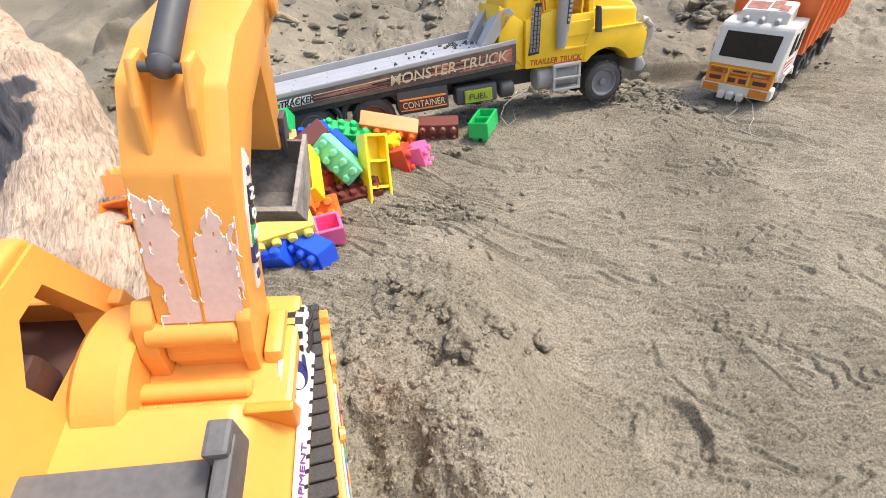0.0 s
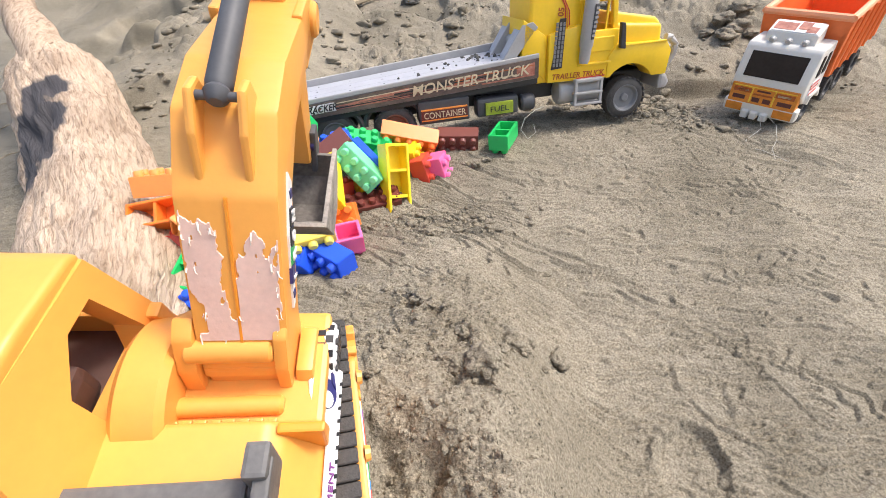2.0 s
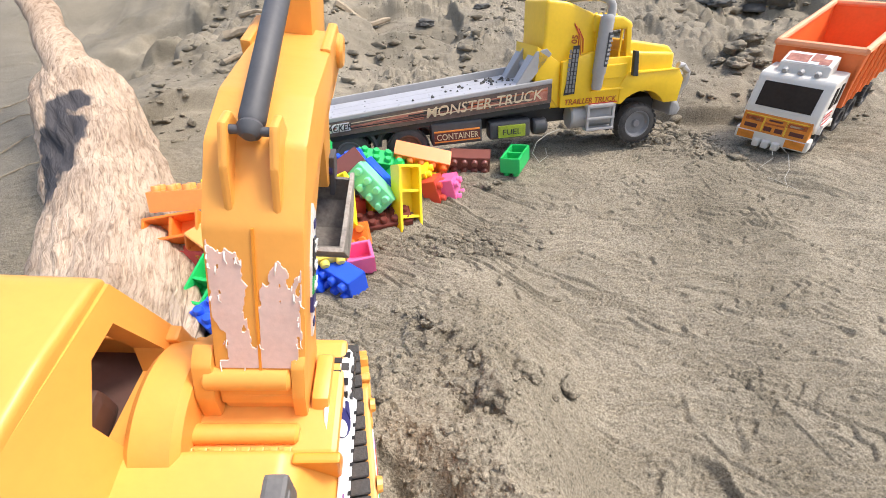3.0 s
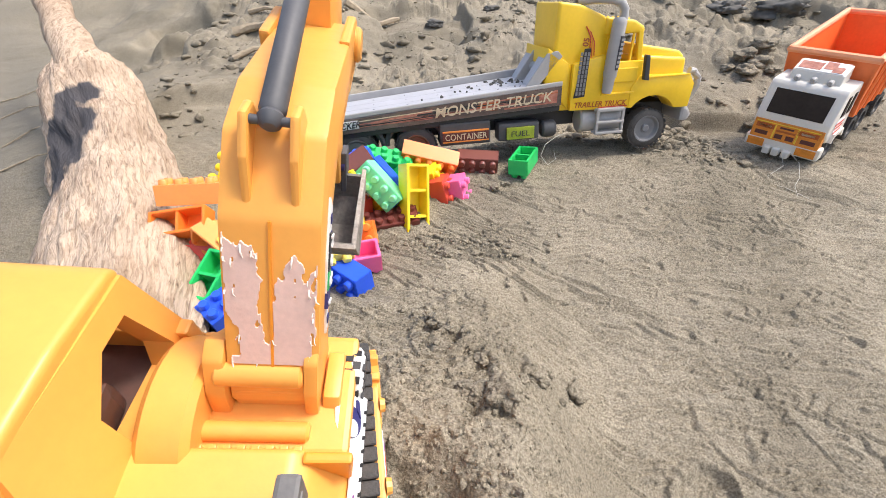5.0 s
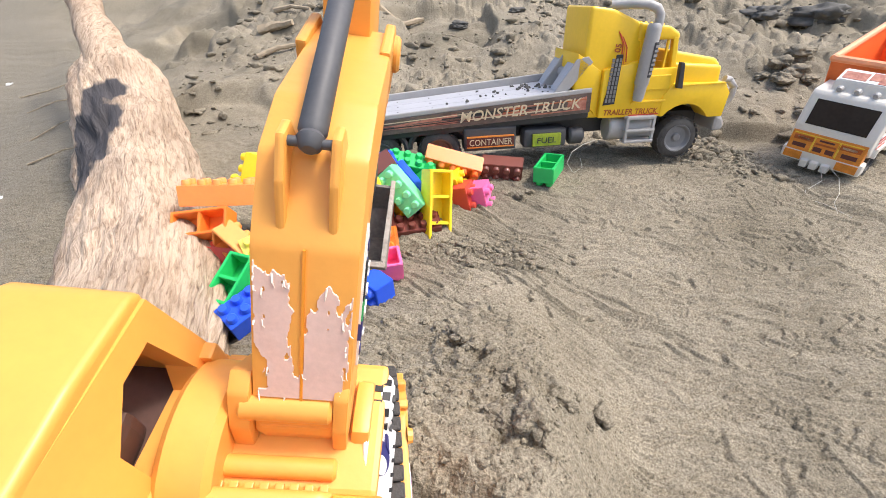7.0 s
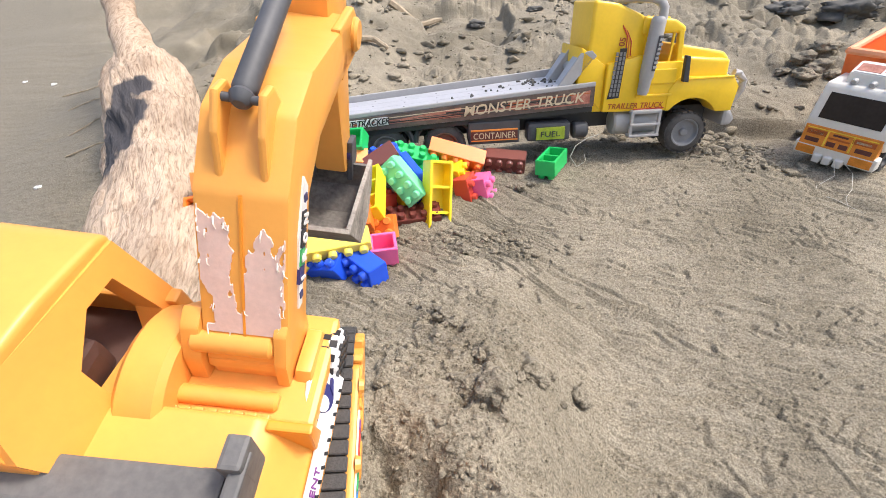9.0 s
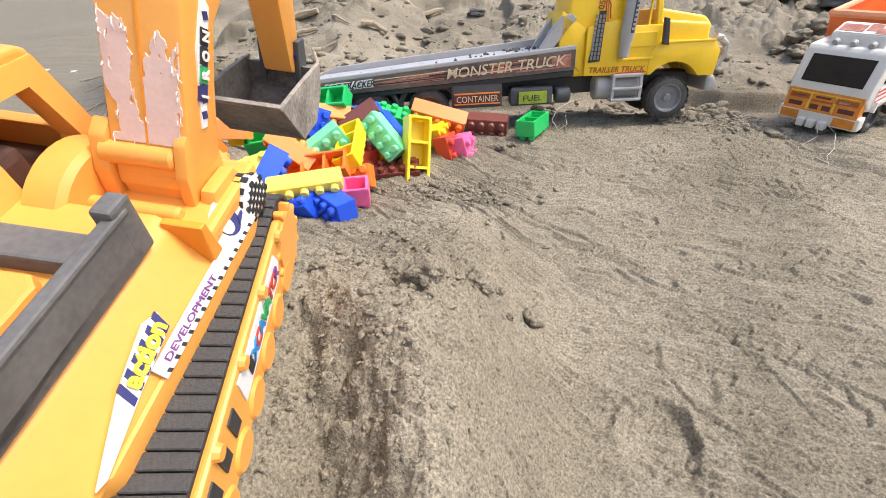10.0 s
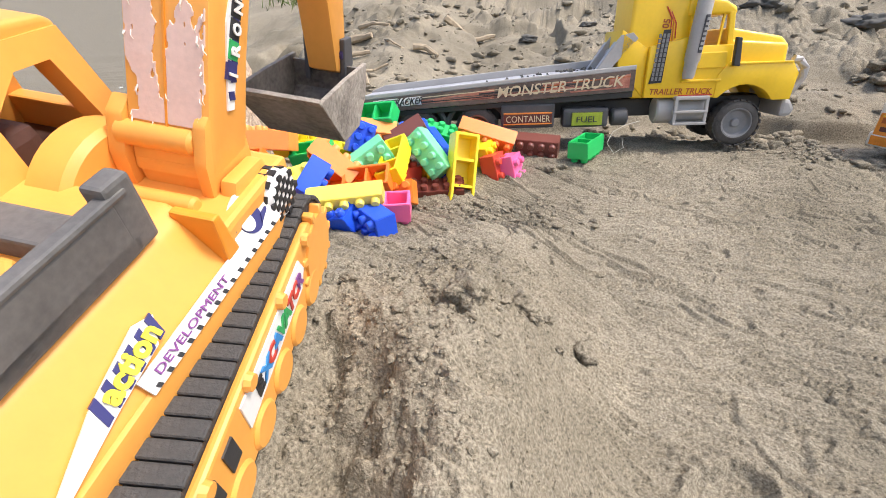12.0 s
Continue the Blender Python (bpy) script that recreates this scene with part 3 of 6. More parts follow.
# ---- the yellow flatbed truck ----
def build_flatbed():
    t = thing("toy_truck", pose(0.009, 0.591, 0.0, 0, 0, 7.7), "yellow toy trailer truck with a grey flat bed on sand", "toy truck")
    top = lambda s: 0.073 + (s + 0.12) * 0.0716
    low = lambda s: 0.052 + (s + 0.12) * 0.050
    a, z = -0.147, 0.178
    b = prism([(a, low(a)), (z, low(z)), (z, top(z) - 0.004), (a, top(a) - 0.004)], 0.001, 0.094, r=0.001)
    bed = part("bed", b, HUB, t, "pale grey plastic flat bed with sand crumbs")
    for y0, wide in ((0.005, 0.0235), (0.0293, 0.0285), (0.0586, 0.0305)):
        part("plank", prism([(a + 0.002, top(a) - 0.0045), (z - 0.004, top(z) - 0.0045), (z - 0.004, top(z) - 0.002), (a + 0.002, top(a) - 0.002)], y0, y0 + wide, r=0.0004), DECK, bed)
    part("side_rail", prism([(a, top(a) - 0.005), (z, top(z) - 0.005), (z, top(z)), (a, top(a))], 0.0, 0.004, r=0.001), GREY, bed)
    part("side_rail", prism([(a, top(a) - 0.005), (z, top(z) - 0.005), (z, top(z) + 0.007), (a + 0.02, top(a) + 0.007), (a, top(a))], 0.090, 0.095, r=0.001), GREY, bed)
    hole = None
    for y in (0.0165, 0.044, 0.074):
        for k in range(7):
            sx = a + 0.022 + k * 0.040
            if hole is None:
                hole = part("drain_hole", lathe((0, 0, -0.0004), (0, 0, 0.0003), [(0, 0.0011), (1, 0.0011)], 8), DARK, bed)
                me = hole.data
            else:
                hole = new("drain_hole", me)
                hole.parent = bed
            hole.matrix_basis = pose(sx, y, top(sx) - 0.0021)
    rnd = random.Random(5)
    for k in range(46):
        b = bmesh.new()
        s, y = rnd.gauss(0.10, 0.035), rnd.uniform(0.015, 0.08)
        if k < 18:
            s, y = rnd.gauss(0.125, 0.010), rnd.gauss(0.055, 0.008)
        s = max(-0.13, min(0.165, s))
        r = rnd.uniform(0.0008, 0.0028)
        c = bmesh.ops.create_icosphere(b, subdivisions=1, radius=r, matrix=pose(s, y, top(s) - 0.002 + r * 0.3))
        for v in c["verts"]:
            v.co += Vector((rnd.uniform(-1, 1), rnd.uniform(-1, 1), rnd.uniform(-1, 1))) * r * 0.35
        part("sand_crumb", b, ROCK, bed)
    # printed side strip
    tilt = math.degrees(math.atan(0.061))
    strip = part("side_strip", prism([(a + 0.002, low(a) + 0.001), (z - 0.001, low(z) + 0.001), (z - 0.001, top(z) - 0.005), (a + 0.002, top(a) - 0.006)], -0.0012, 0.001), STRIP, t, "dark printed strip with streaks and lettering")
    rnd = random.Random(3)
    for k in range(26):
        s0 = rnd.uniform(-0.145, 0.11)
        ln = rnd.uniform(0.03, 0.12)
        s1 = min(0.172, s0 + ln)
        f = rnd.uniform(0.06, 0.9)
        zz = lambda s: low(s) + 0.0015 + f * (top(s) - low(s) - 0.008)
        w = rnd.uniform(0.0003, 0.0009)
        col = rnd.choice((MAROON_INK_RECESS, FADED_RED, RUST_INK, FADED_RED, INK, FADED_RED, STRIP, CREAM_INK))
        part("streak", prism([(s0, zz(s0) - w), (s1, zz(s1) - w), (s1, zz(s1) + w * 0.4), (s0, zz(s0) + w)], -0.0012 - 0.00012 * (1 + k % 3), -0.0011), col, strip)
    for s0, s1, col in ((-0.050, 0.022, FADED_RED), (0.03, 0.06, STRIP), (0.075, 0.10, RUST_INK), (0.15, 0.172, FADED_RED), (-0.145, -0.09, INK)):
        part("patch", prism([(s0, low(s0) + 0.006), (s1, low(s1) + 0.005), (s1, top(s1) - 0.008), (s0, top(s0) - 0.012)], -0.00125, -0.0011), col, strip)
    face = lambda s, zz: pose(s, -0.0018, zz, 90, 0, 0) @ pose(0, 0, 0, 0, 0, tilt)
    words("MONSTER TRUCK", 0.0165, CREAM_INK, strip, face(0.024, low(0.024) + 0.0055), width=0.142, shear=0.25, bold=0.0001)
    words("DIRT TRACKER", 0.0100, STICKER, strip, face(-0.124, low(-0.124) + 0.0062), width=0.062, shear=0.4, bold=0.0012)
    words("DIRT TRACKER", 0.0100, INK, strip, pose(0, -0.0006, 0) @ face(-0.124, low(-0.124) + 0.0062), width=0.062, shear=0.4, bold=0.0002)
    # loading ramps folded up behind the cab
    for y0 in (0.006, 0.056):
        ramp = part("ramp", prism([(0.134, top(0.134) - 0.003), (0.150, top(0.15) - 0.003), (0.178, 0.121), (0.172, 0.127), (0.160, 0.125)], y0, y0 + 0.004, r=0.0008), GREY, t)
        part("ramp_plate", prism([(0.140, top(0.140) - 0.002), (0.144, top(0.144) - 0.003), (0.168, 0.122), (0.164, 0.126)], y0 + 0.004, y0 + 0.032, r=0.0006), DECK, ramp)
    part("ramp_roll", rod((0.160, 0.02, 0.106), (0.160, 0.09, 0.106), 0.006, r=0.001), GREY, t, smooth=True)
    # chassis
    part("chassis", box(-0.135, 0.33, 0.030, 0.066, 0.036, 0.056, 0.002), DARK, t, "black plastic chassis")
    part("under_rail", prism([(-0.14, low(-0.14) - 0.006), (0.178, low(0.178) - 0.007), (0.178, low(0.178)), (-0.14, low(-0.14))], 0.004, 0.088, r=0.001), DARK, t)
    box_thing = part("tool_box", box(0.030, 0.092, 0.002, 0.028, 0.029, 0.056, 0.002), CHARCOAL, t, "black toolbox with a framed label")
    part("label_plate", box(0.033, 0.089, -0.0005, 0.003, 0.034, 0.0465), MAROON_INK_RECESS, box_thing)
    for zz in (0.0335, 0.0455):
        part("label_edge", box(0.033, 0.089, -0.001, 0.002, zz, zz + 0.0014), ORANGE_INK, box_thing)
    words("CONTAINER", 0.0105, CREAM_INK, box_thing, pose(0.0355, -0.0009, 0.0363, 90), width=0.051)
    tank = part("fuel_tank", box(0.102, 0.154, 0.003, 0.026, 0.028, 0.050, 0.004), CHARCOAL, t, "black fuel tank with a lime label")
    part("label_plate", box(0.112, 0.146, -0.0005, 0.004, 0.031, 0.045), LIME_INK, tank)
    words("FUEL", 0.0095, DARK, tank, pose(0.1165, -0.001, 0.0345, 90), width=0.023)
    part("air_tank", rod((0.158, 0.012, 0.038), (0.176, 0.012, 0.038), 0.010, r=0.002), CHARCOAL, t, smooth=True)
    part("mudguard", tube([(-0.098 + 0.0, 0.012, 0.036)] + [(-0.07 + 0.0325 * math.cos(a2), 0.012, 0.033 + 0.0275 * math.sin(a2)) for a2 in np.linspace(math.pi, 0, 14)], 0.0035, 6), CHARCOAL, t, smooth=True)
    part("mudguard", tube([(0.001 + 0.035 * math.cos(a2), 0.012, 0.034 + 0.0275 * math.sin(a2)) for a2 in np.linspace(math.pi, 0, 14)], 0.0035, 6), CHARCOAL, t, smooth=True)
    for s, y, rim in ((-0.070, 0.014, HUB), (0.001, 0.014, HUB_DUST), (-0.070, 0.082, HUB), (0.001, 0.082, HUB)):
        wheel("wheel", t, s, y, 0.0285, 0.0262, 0.020, "y", rim_mat=rim, out=-1 if y < 0.05 else 1)
    for y in (0.012, 0.082):
        wheel("wheel", t, 0.295, y, 0.0285, 0.0255, 0.020, "y", out=-1 if y < 0.05 else 1)
    # cab
    cab = part("sleeper", prism([(0.176, 0.058), (0.236, 0.058), (0.236, 0.146), (0.226, 0.160), (0.196, 0.173), (0.170, 0.177), (0.168, 0.112)], 0.008, 0.088, r=0.004, segments=3), TRUCK_YELLOW, t, "yellow moulded sleeper cab", smooth=True)
    part("sleeper_step", prism([(0.158, 0.092), (0.188, 0.060), (0.190, 0.110), (0.160, 0.131)], 0.006, 0.090, r=0.003), TRUCK_YELLOW, t, smooth=True)
    part("door", prism([(0.189, 0.059), (0.268, 0.057), (0.276, 0.068), (0.276, 0.111), (0.234, 0.111), (0.228, 0.120), (0.190, 0.112)], 0.001, 0.010, r=0.002), TRUCK_YELLOW, t, smooth=True)
    part("door", prism([(0.189, 0.059), (0.268, 0.057), (0.276, 0.068), (0.276, 0.111), (0.234, 0.111), (0.228, 0.120), (0.190, 0.112)], 0.086, 0.095, r=0.002), TRUCK_YELLOW, t, smooth=True)
    part("door_panel", box(0.238, 0.270, -0.0005, 0.003, 0.088, 0.104, 0.001), TRUCK_YELLOW, t)
    part("door_rib", box(0.226, 0.268, -0.0012, 0.003, 0.074, 0.077, 0.001), TRUCK_YELLOW, t)
    part("cab_floor", box(0.230, 0.276, 0.008, 0.088, 0.060, 0.098, 0.002), SEAT_TAN, t)
    for y0 in (0.006, 0.083):
        part("pillar", prism([(0.2705, 0.109), (0.277, 0.109), (0.273, 0.143), (0.267, 0.143)], y0, y0 + 0.007, r=0.0012), TRUCK_YELLOW, t)
        part("pillar", prism([(0.230, 0.109), (0.2375, 0.109), (0.2375, 0.143), (0.230, 0.143)], y0, y0 + 0.007, r=0.0012), TRUCK_YELLOW, t)
        part("vent_post", prism([(0.2605, 0.109), (0.2625, 0.109), (0.2640, 0.140), (0.2620, 0.140)], y0 + 0.001, y0 + 0.004), TRUCK_YELLOW, t)
    part("roof", prism([(0.226, 0.140), (0.2755, 0.140), (0.274, 0.147), (0.262, 0.154), (0.226, 0.159)], 0.006, 0.090, r=0.004, segments=3), TRUCK_YELLOW, t, smooth=True)
    for k in range(5):
        part("roof_lamp", lathe((0.258, 0.022 + k * 0.013, 0.150), (0.261, 0.022 + k * 0.013, 0.156), [(0, 0.003), (0.6, 0.0028), (1, 0.0012)], 10), TRUCK_YELLOW, t, smooth=True)
    part("driver_seat", box(0.236, 0.250, 0.018, 0.044, 0.098, 0.124, 0.004), SEAT_TAN, t)
    part("bonnet", prism([(0.272, 0.088), (0.338, 0.086), (0.337, 0.110), (0.330, 0.117), (0.274, 0.128)], 0.016, 0.080, r=0.004, segments=3), TRUCK_YELLOW, t, smooth=True)
    part("bonnet_shoulder", prism([(0.272, 0.088), (0.334, 0.086), (0.333, 0.110), (0.272, 0.116)], 0.006, 0.090, r=0.004, segments=3), TRUCK_YELLOW, t, smooth=True)
    arch = [(0.295 + 0.034 * math.cos(a2), 0.036 + 0.034 * math.sin(a2)) for a2 in np.linspace(math.radians(142), math.radians(32), 9)]
    for y0 in (0.0, 0.068):
        part("fender", prism([(0.264, 0.057)] + arch + [(0.325, 0.053), (0.343, 0.053), (0.346, 0.080), (0.338, 0.092), (0.274, 0.094), (0.264, 0.080)], y0, y0 + 0.027, r=0.0022), TRUCK_YELLOW, t, smooth=True)
        part("fender_line", box(0.276, 0.338, y0 - 0.0012 if y0 == 0 else y0 + 0.026, y0 + 0.003 if y0 == 0 else y0 + 0.0285, 0.0905, 0.0925, 0.0006), TRUCK_YELLOW, t)
    part("grille", box(0.334, 0.345, 0.026, 0.070, 0.055, 0.106, 0.002), GREY, t)
    part("front_bumper", prism([(0.338, 0.034), (0.350, 0.034), (0.354, 0.042), (0.348, 0.052), (0.338, 0.054)], 0.004, 0.092, r=0.004), GREY, t, "grey plastic bumper")
    for y in (0.012, 0.048, 0.084):
        part("bull_bar", tube([(0.344, y, 0.094), (0.351, y, 0.092), (0.358, y, 0.084), (0.357, y, 0.074), (0.351, y, 0.064), (0.345, y, 0.058)], 0.0042, 8), GREY, t, smooth=True)
    part("bull_bar", rod((0.357, 0.010, 0.079), (0.357, 0.086, 0.079), 0.0034, 8), GREY, t, smooth=True)
    # exhaust, mirror, steps, prints
    stack = part("exhaust_column", lathe((0.231, -0.005, 0.078), (0.238, -0.003, 0.158), [(0, 0.0050), (0.05, 0.0062), (0.2, 0.0066), (0.24, 0.0078), (0.93, 0.0078), (0.97, 0.0075), (1, 0.006)], 20), GREY, t, "grey exhaust stack", smooth=True)
    part("exhaust_pipe", tube([(0.241, -0.004, 0.155), (0.241, -0.004, 0.166), (0.238, -0.002, 0.172), (0.230, 0.002, 0.176), (0.214, 0.010, 0.177), (0.196, 0.018, 0.176)], 0.0048, 12), GREY, t, smooth=True)
    part("heat_shield", prism([(0.2340, 0.104), (0.2380, 0.104), (0.2410, 0.140), (0.2370, 0.140)], -0.0130, -0.010, r=0.001), CHARCOAL, t)
    for k in range(7):
        part("slot", box(0.2348 + k * 0.0005, 0.2385 + k * 0.0005, -0.0134, -0.0128, 0.107 + k * 0.0046, 0.1095 + k * 0.0046), GREY, stack)
    part("mirror", prism([(0.2745, 0.090), (0.2815, 0.089), (0.2785, 0.117), (0.2730, 0.118)], -0.008, -0.002, r=0.0012), DARK, t)
    part("step_tank", rod((0.206, 0.016, 0.044), (0.262, 0.016, 0.044), 0.0150, 24, r=0.002), GREY, t, smooth=True)
    ladder = part("step_frame", box(0.222, 0.258, -0.006, 0.004, 0.056, 0.060, 0.0012), GREY, t)
    for zz in (0.042, 0.029):
        part("step", box(0.222, 0.258, -0.007, 0.006, zz, zz + 0.003, 0.0008), GREY, ladder)
    for ss in (0.222, 0.2545):
        part("upright", box(ss, ss + 0.0035, -0.006, -0.002, 0.029, 0.059, 0.0008), GREY, ladder)
    pl = part("side_print", prism([(0.1925, 0.074), (0.206, 0.075), (0.2085, 0.128), (0.2015, 0.128), (0.199, 0.108)], -0.0004, 0.0014), INK, t, "black mesh print sticker")
    for k in range(10):
        for j in range(3):
            part("mesh_hole", box(0.1945 + j * 0.004 + 0.0003 * k, 0.1970 + j * 0.004 + 0.0003 * k, -0.0006, 0.001, 0.077 + k * 0.0048, 0.0810 + k * 0.0048), HUB, pl)
    for k in range(3):
        o = k * 0.0026
        part("flash", prism([(0.2035 + o, 0.150 - o), (0.2095 + o, 0.139 - o), (0.2105 + o, 0.114 + o), (0.2113 + o, 0.114 + o), (0.2103 + o, 0.1394 - o), (0.2040 + o, 0.1508 - o)], 0.0068, 0.0084), (RED_INK, ORANGE_INK, RED_INK)[k], t)
    words("05", 0.0095, RUST_INK, t, pose(0.2075, 0.0072, 0.1290, 90) @ pose(0, 0, 0, 0, 0, 82), bold=0.0002)
    words("TRAILLER TRUCK", 0.0090, RUST_INK, t, pose(0.194, 0.0004, 0.0625, 90) @ pose(0, 0, 0, 0, 0, -1), width=0.066, shear=0.15, bold=0.0001)
    part("print_line", box(0.226, 0.262, 0.0002, 0.0012, 0.0600, 0.0612), RED_INK, t)


build_flatbed()


# ---- the white and orange tipper ----
def build_tipper():
    t = thing("toy_truck", pose(0.428, 0.632, -0.004, 9.3, 5.8, -52.7) @ Matrix.Diagonal((0.92, 0.92, 0.92, 1)), "white and orange toy dump truck with an empty tipper on sand", "toy truck")
    W = 0.088
    part("chassis", box(0.02, W - 0.02, 0.02, 0.24, 0.016, 0.036, 0.002), DARK, t)
    bumper = part("bumper", prism([(0.0, 0.010), (W, 0.010), (W, 0.026), (0.0, 0.026)], 0.0, 0.014, r=0.003), WHITE, t, "white plastic bumper")
    for x0, x1 in ((0.004, 0.024), (0.062, 0.084)):
        part("lamp_print", box(x0, x1, -0.0012, 0.001, 0.013, 0.023), GRILLE, bumper)
    for x0 in (0.026, 0.037, 0.049):
        part("hook", box(x0, x0 + 0.009, -0.006, 0.004, 0.006, 0.016, 0.002), WHITE, bumper)
    face = part("grille_panel", prism([(0.0, 0.024), (0.004, 0.048), (0.012, 0.048), (0.012, 0.024)], 0.004, W - 0.004, axis="x", r=0.001), GRILLE, t)
    pr = part("grille_print", prism([(0.0005, 0.025), (0.0036, 0.0465), (0.0046, 0.0465), (0.0015, 0.025)], 0.006, W - 0.006, axis="x"), GRILLE, face, "amber printed grille and lamps with recess slots painted dark")
    bl = lambda zz: (zz - 0.025) * 0.144
    # Maroon patches paint the dark of the grille's recess slots; the rest is print.
    for x0, x1, z0, z1, col in ((0.008, 0.030, 0.0375, 0.0430, RUST_INK), (0.012, 0.026, 0.0390, 0.0415, CREAM_INK), (0.057, 0.080, 0.0375, 0.0430, RUST_INK), (0.061, 0.076, 0.0390, 0.0415, CREAM_INK),
                                (0.009, 0.024, 0.0285, 0.0335, MAROON_INK_RECESS), (0.063, 0.079, 0.0285, 0.0335, MAROON_INK_RECESS), (0.033, 0.042, 0.0275, 0.0330, MAROON_INK_RECESS), (0.046, 0.055, 0.0275, 0.0330, MAROON_INK_RECESS),
                                (0.033, 0.055, 0.0360, 0.0380, RUST_INK), (0.036, 0.052, 0.0405, 0.0425, MAROON_INK_RECESS), (0.007, 0.081, 0.0445, 0.0455, AMBER), (0.0295, 0.0315, 0.0260, 0.0440, AMBER), (0.0565, 0.0585, 0.0260, 0.0440, AMBER)):
        part("print_and_recess", prism([(bl(z0) - 0.0003, z0), (bl(z1) - 0.0003, z1), (bl(z1) + 0.0015, z1), (bl(z0) + 0.0015, z0)], x0, x1, axis="x"), col, pr)
    cab = part("cab", prism([(0.004, 0.044), (0.006, 0.055), (0.020, 0.090), (0.024, 0.094), (0.062, 0.094), (0.064, 0.090), (0.064, 0.030), (0.040, 0.028), (0.014, 0.030)], 0.002, W - 0.002, axis="x", r=0.003, segments=3), WHITE, t, "white plastic cab", smooth=True)
    k = lambda zz: 0.006 + (zz - 0.055) * 0.4
    # Dark panel stands in for the shaded inside behind the open windscreen.
    part("windscreen", prism([(k(0.057) - 0.0008, 0.057), (k(0.085) - 0.0008, 0.085), (k(0.085) + 0.002, 0.085), (k(0.057) + 0.002, 0.057)], 0.012, W - 0.012, axis="x"), WINDOW_SHADE, cab, "open windscreen, its dark inside painted on a flat panel")
    for y0, y1 in ((0.024, 0.036), (0.041, 0.053)):
        for x0 in (0.0010, W - 0.003):
            part("side_window", prism([(y0 + 0.002, 0.060), (y0 + 0.006, 0.084), (y1, 0.084), (y1, 0.060)], x0, x0 + 0.002, axis="x"), WINDOW_SHADE, cab)
    part("side_print", prism([(0.018, 0.036), (0.022, 0.056), (0.046, 0.054), (0.046, 0.038)], W - 0.0022, W - 0.0012, axis="x"), STICKER, cab)
    for z0 in (0.040, 0.046, 0.051):
        part("stripe", prism([(0.020, z0), (0.022, z0 + 0.002), (0.044, z0 + 0.002), (0.044, z0)], W - 0.0016, W - 0.0008, axis="x"), RED_INK, cab)
    lb = part("roof_box", prism([(0.030, 0.092), (0.034, 0.105), (0.056, 0.112), (0.058, 0.092)], 0.016, W - 0.016, axis="x", r=0.0015), WHITE, t, "white roof box with a worn red print")
    rp = part("roof_print", prism([(0.035, 0.1054), (0.0545, 0.1118), (0.0545, 0.1126), (0.035, 0.1062)], 0.019, W - 0.019, axis="x"), STICKER, lb)
    for x0, x1, y0, y1 in ((0.020, 0.044, 0.037, 0.050), (0.046, 0.058, 0.040, 0.053), (0.056, 0.067, 0.036, 0.046)):
        f = lambda yy: 0.1062 + (yy - 0.035) * 0.328
        part("red_patch", prism([(y0, f(y0)), (y1, f(y1)), (y1, f(y1) + 0.0004), (y0, f(y0) + 0.0004)], x0, x1, axis="x"), FADED_RED, rp)
    for x in (0.026, 0.044, 0.062):
        part("roof_lamp", lathe((x, 0.0295, 0.097), (x, 0.0245, 0.097), [(0, 0.004), (0.5, 0.0038), (1, 0.0026)], 12), GREY, lb, smooth=True)
    # tipper body, hollow
    y0, y1 = 0.070, 0.232
    z0, zf, zb = 0.046, 0.118, 0.124
    tub = thing("tipper", pose(0, 0, 0), "", "")
    for key in ("label", "category"):
        if key in tub:
            del tub[key]
    tub.parent = t
    part("tub_floor", box(0.004, W - 0.004, y0, y1, z0, z0 + 0.004, 0.001), ORANGE, tub)
    part("front_panel", prism([(y0, z0), (y0 - 0.006, zf), (y0 - 0.001, zf), (y0 + 0.005, z0)], -0.002, W + 0.002, axis="x", r=0.001), ORANGE, tub)
    part("tail_panel", prism([(y1, z0), (y1 + 0.008, zb), (y1 + 0.012, zb), (y1 + 0.005, z0)], -0.002, W + 0.002, axis="x", r=0.001), ORANGE, tub)
    for x0, lean in ((0.0, -0.005), (W - 0.004, 0.005)):
        b = bmesh.new()
        v = [b.verts.new(p) for p in ((x0, y0, z0), (x0 + 0.004, y0, z0), (x0, y1, z0), (x0 + 0.004, y1, z0), (x0 + lean, y0 - 0.006, zf), (x0 + lean + 0.004, y0 - 0.006, zf), (x0 + lean, y1 + 0.01, zb), (x0 + lean + 0.004, y1 + 0.01, zb))]
        for f in ((0, 1, 3, 2), (4, 6, 7, 5), (0, 4, 5, 1), (2, 3, 7, 6), (0, 2, 6, 4), (1, 5, 7, 3)):
            b.faces.new([v[i] for i in f])
        part("side_panel", b, ORANGE, tub)
        part("rim", tube([(x0 + lean + 0.002, y0 - 0.007, zf), (x0 + lean + 0.002, y1 + 0.01, zb)], 0.0042, 8), PALE_EDGE, tub, smooth=True)
        for k2 in range(6):
            yy = y0 + 0.010 + k2 * 0.028
            part("rib", tube([(x0 + (0.0005 if lean < 0 else 0.0035), yy, z0), (x0 + lean + (0.0 if lean < 0 else 0.004), yy + 0.002, zf - 0.002)], 0.0030, 6), ORANGE, tub)
    part("rim", tube([(-0.004, y0 - 0.0045, zf), (W + 0.004, y0 - 0.0045, zf)], 0.0045, 8), PALE_EDGE, tub, smooth=True)
    part("rim", tube([(-0.004, y1 + 0.010, zb), (W + 0.004, y1 + 0.010, zb)], 0.0042, 8), PALE_EDGE, tub, smooth=True)
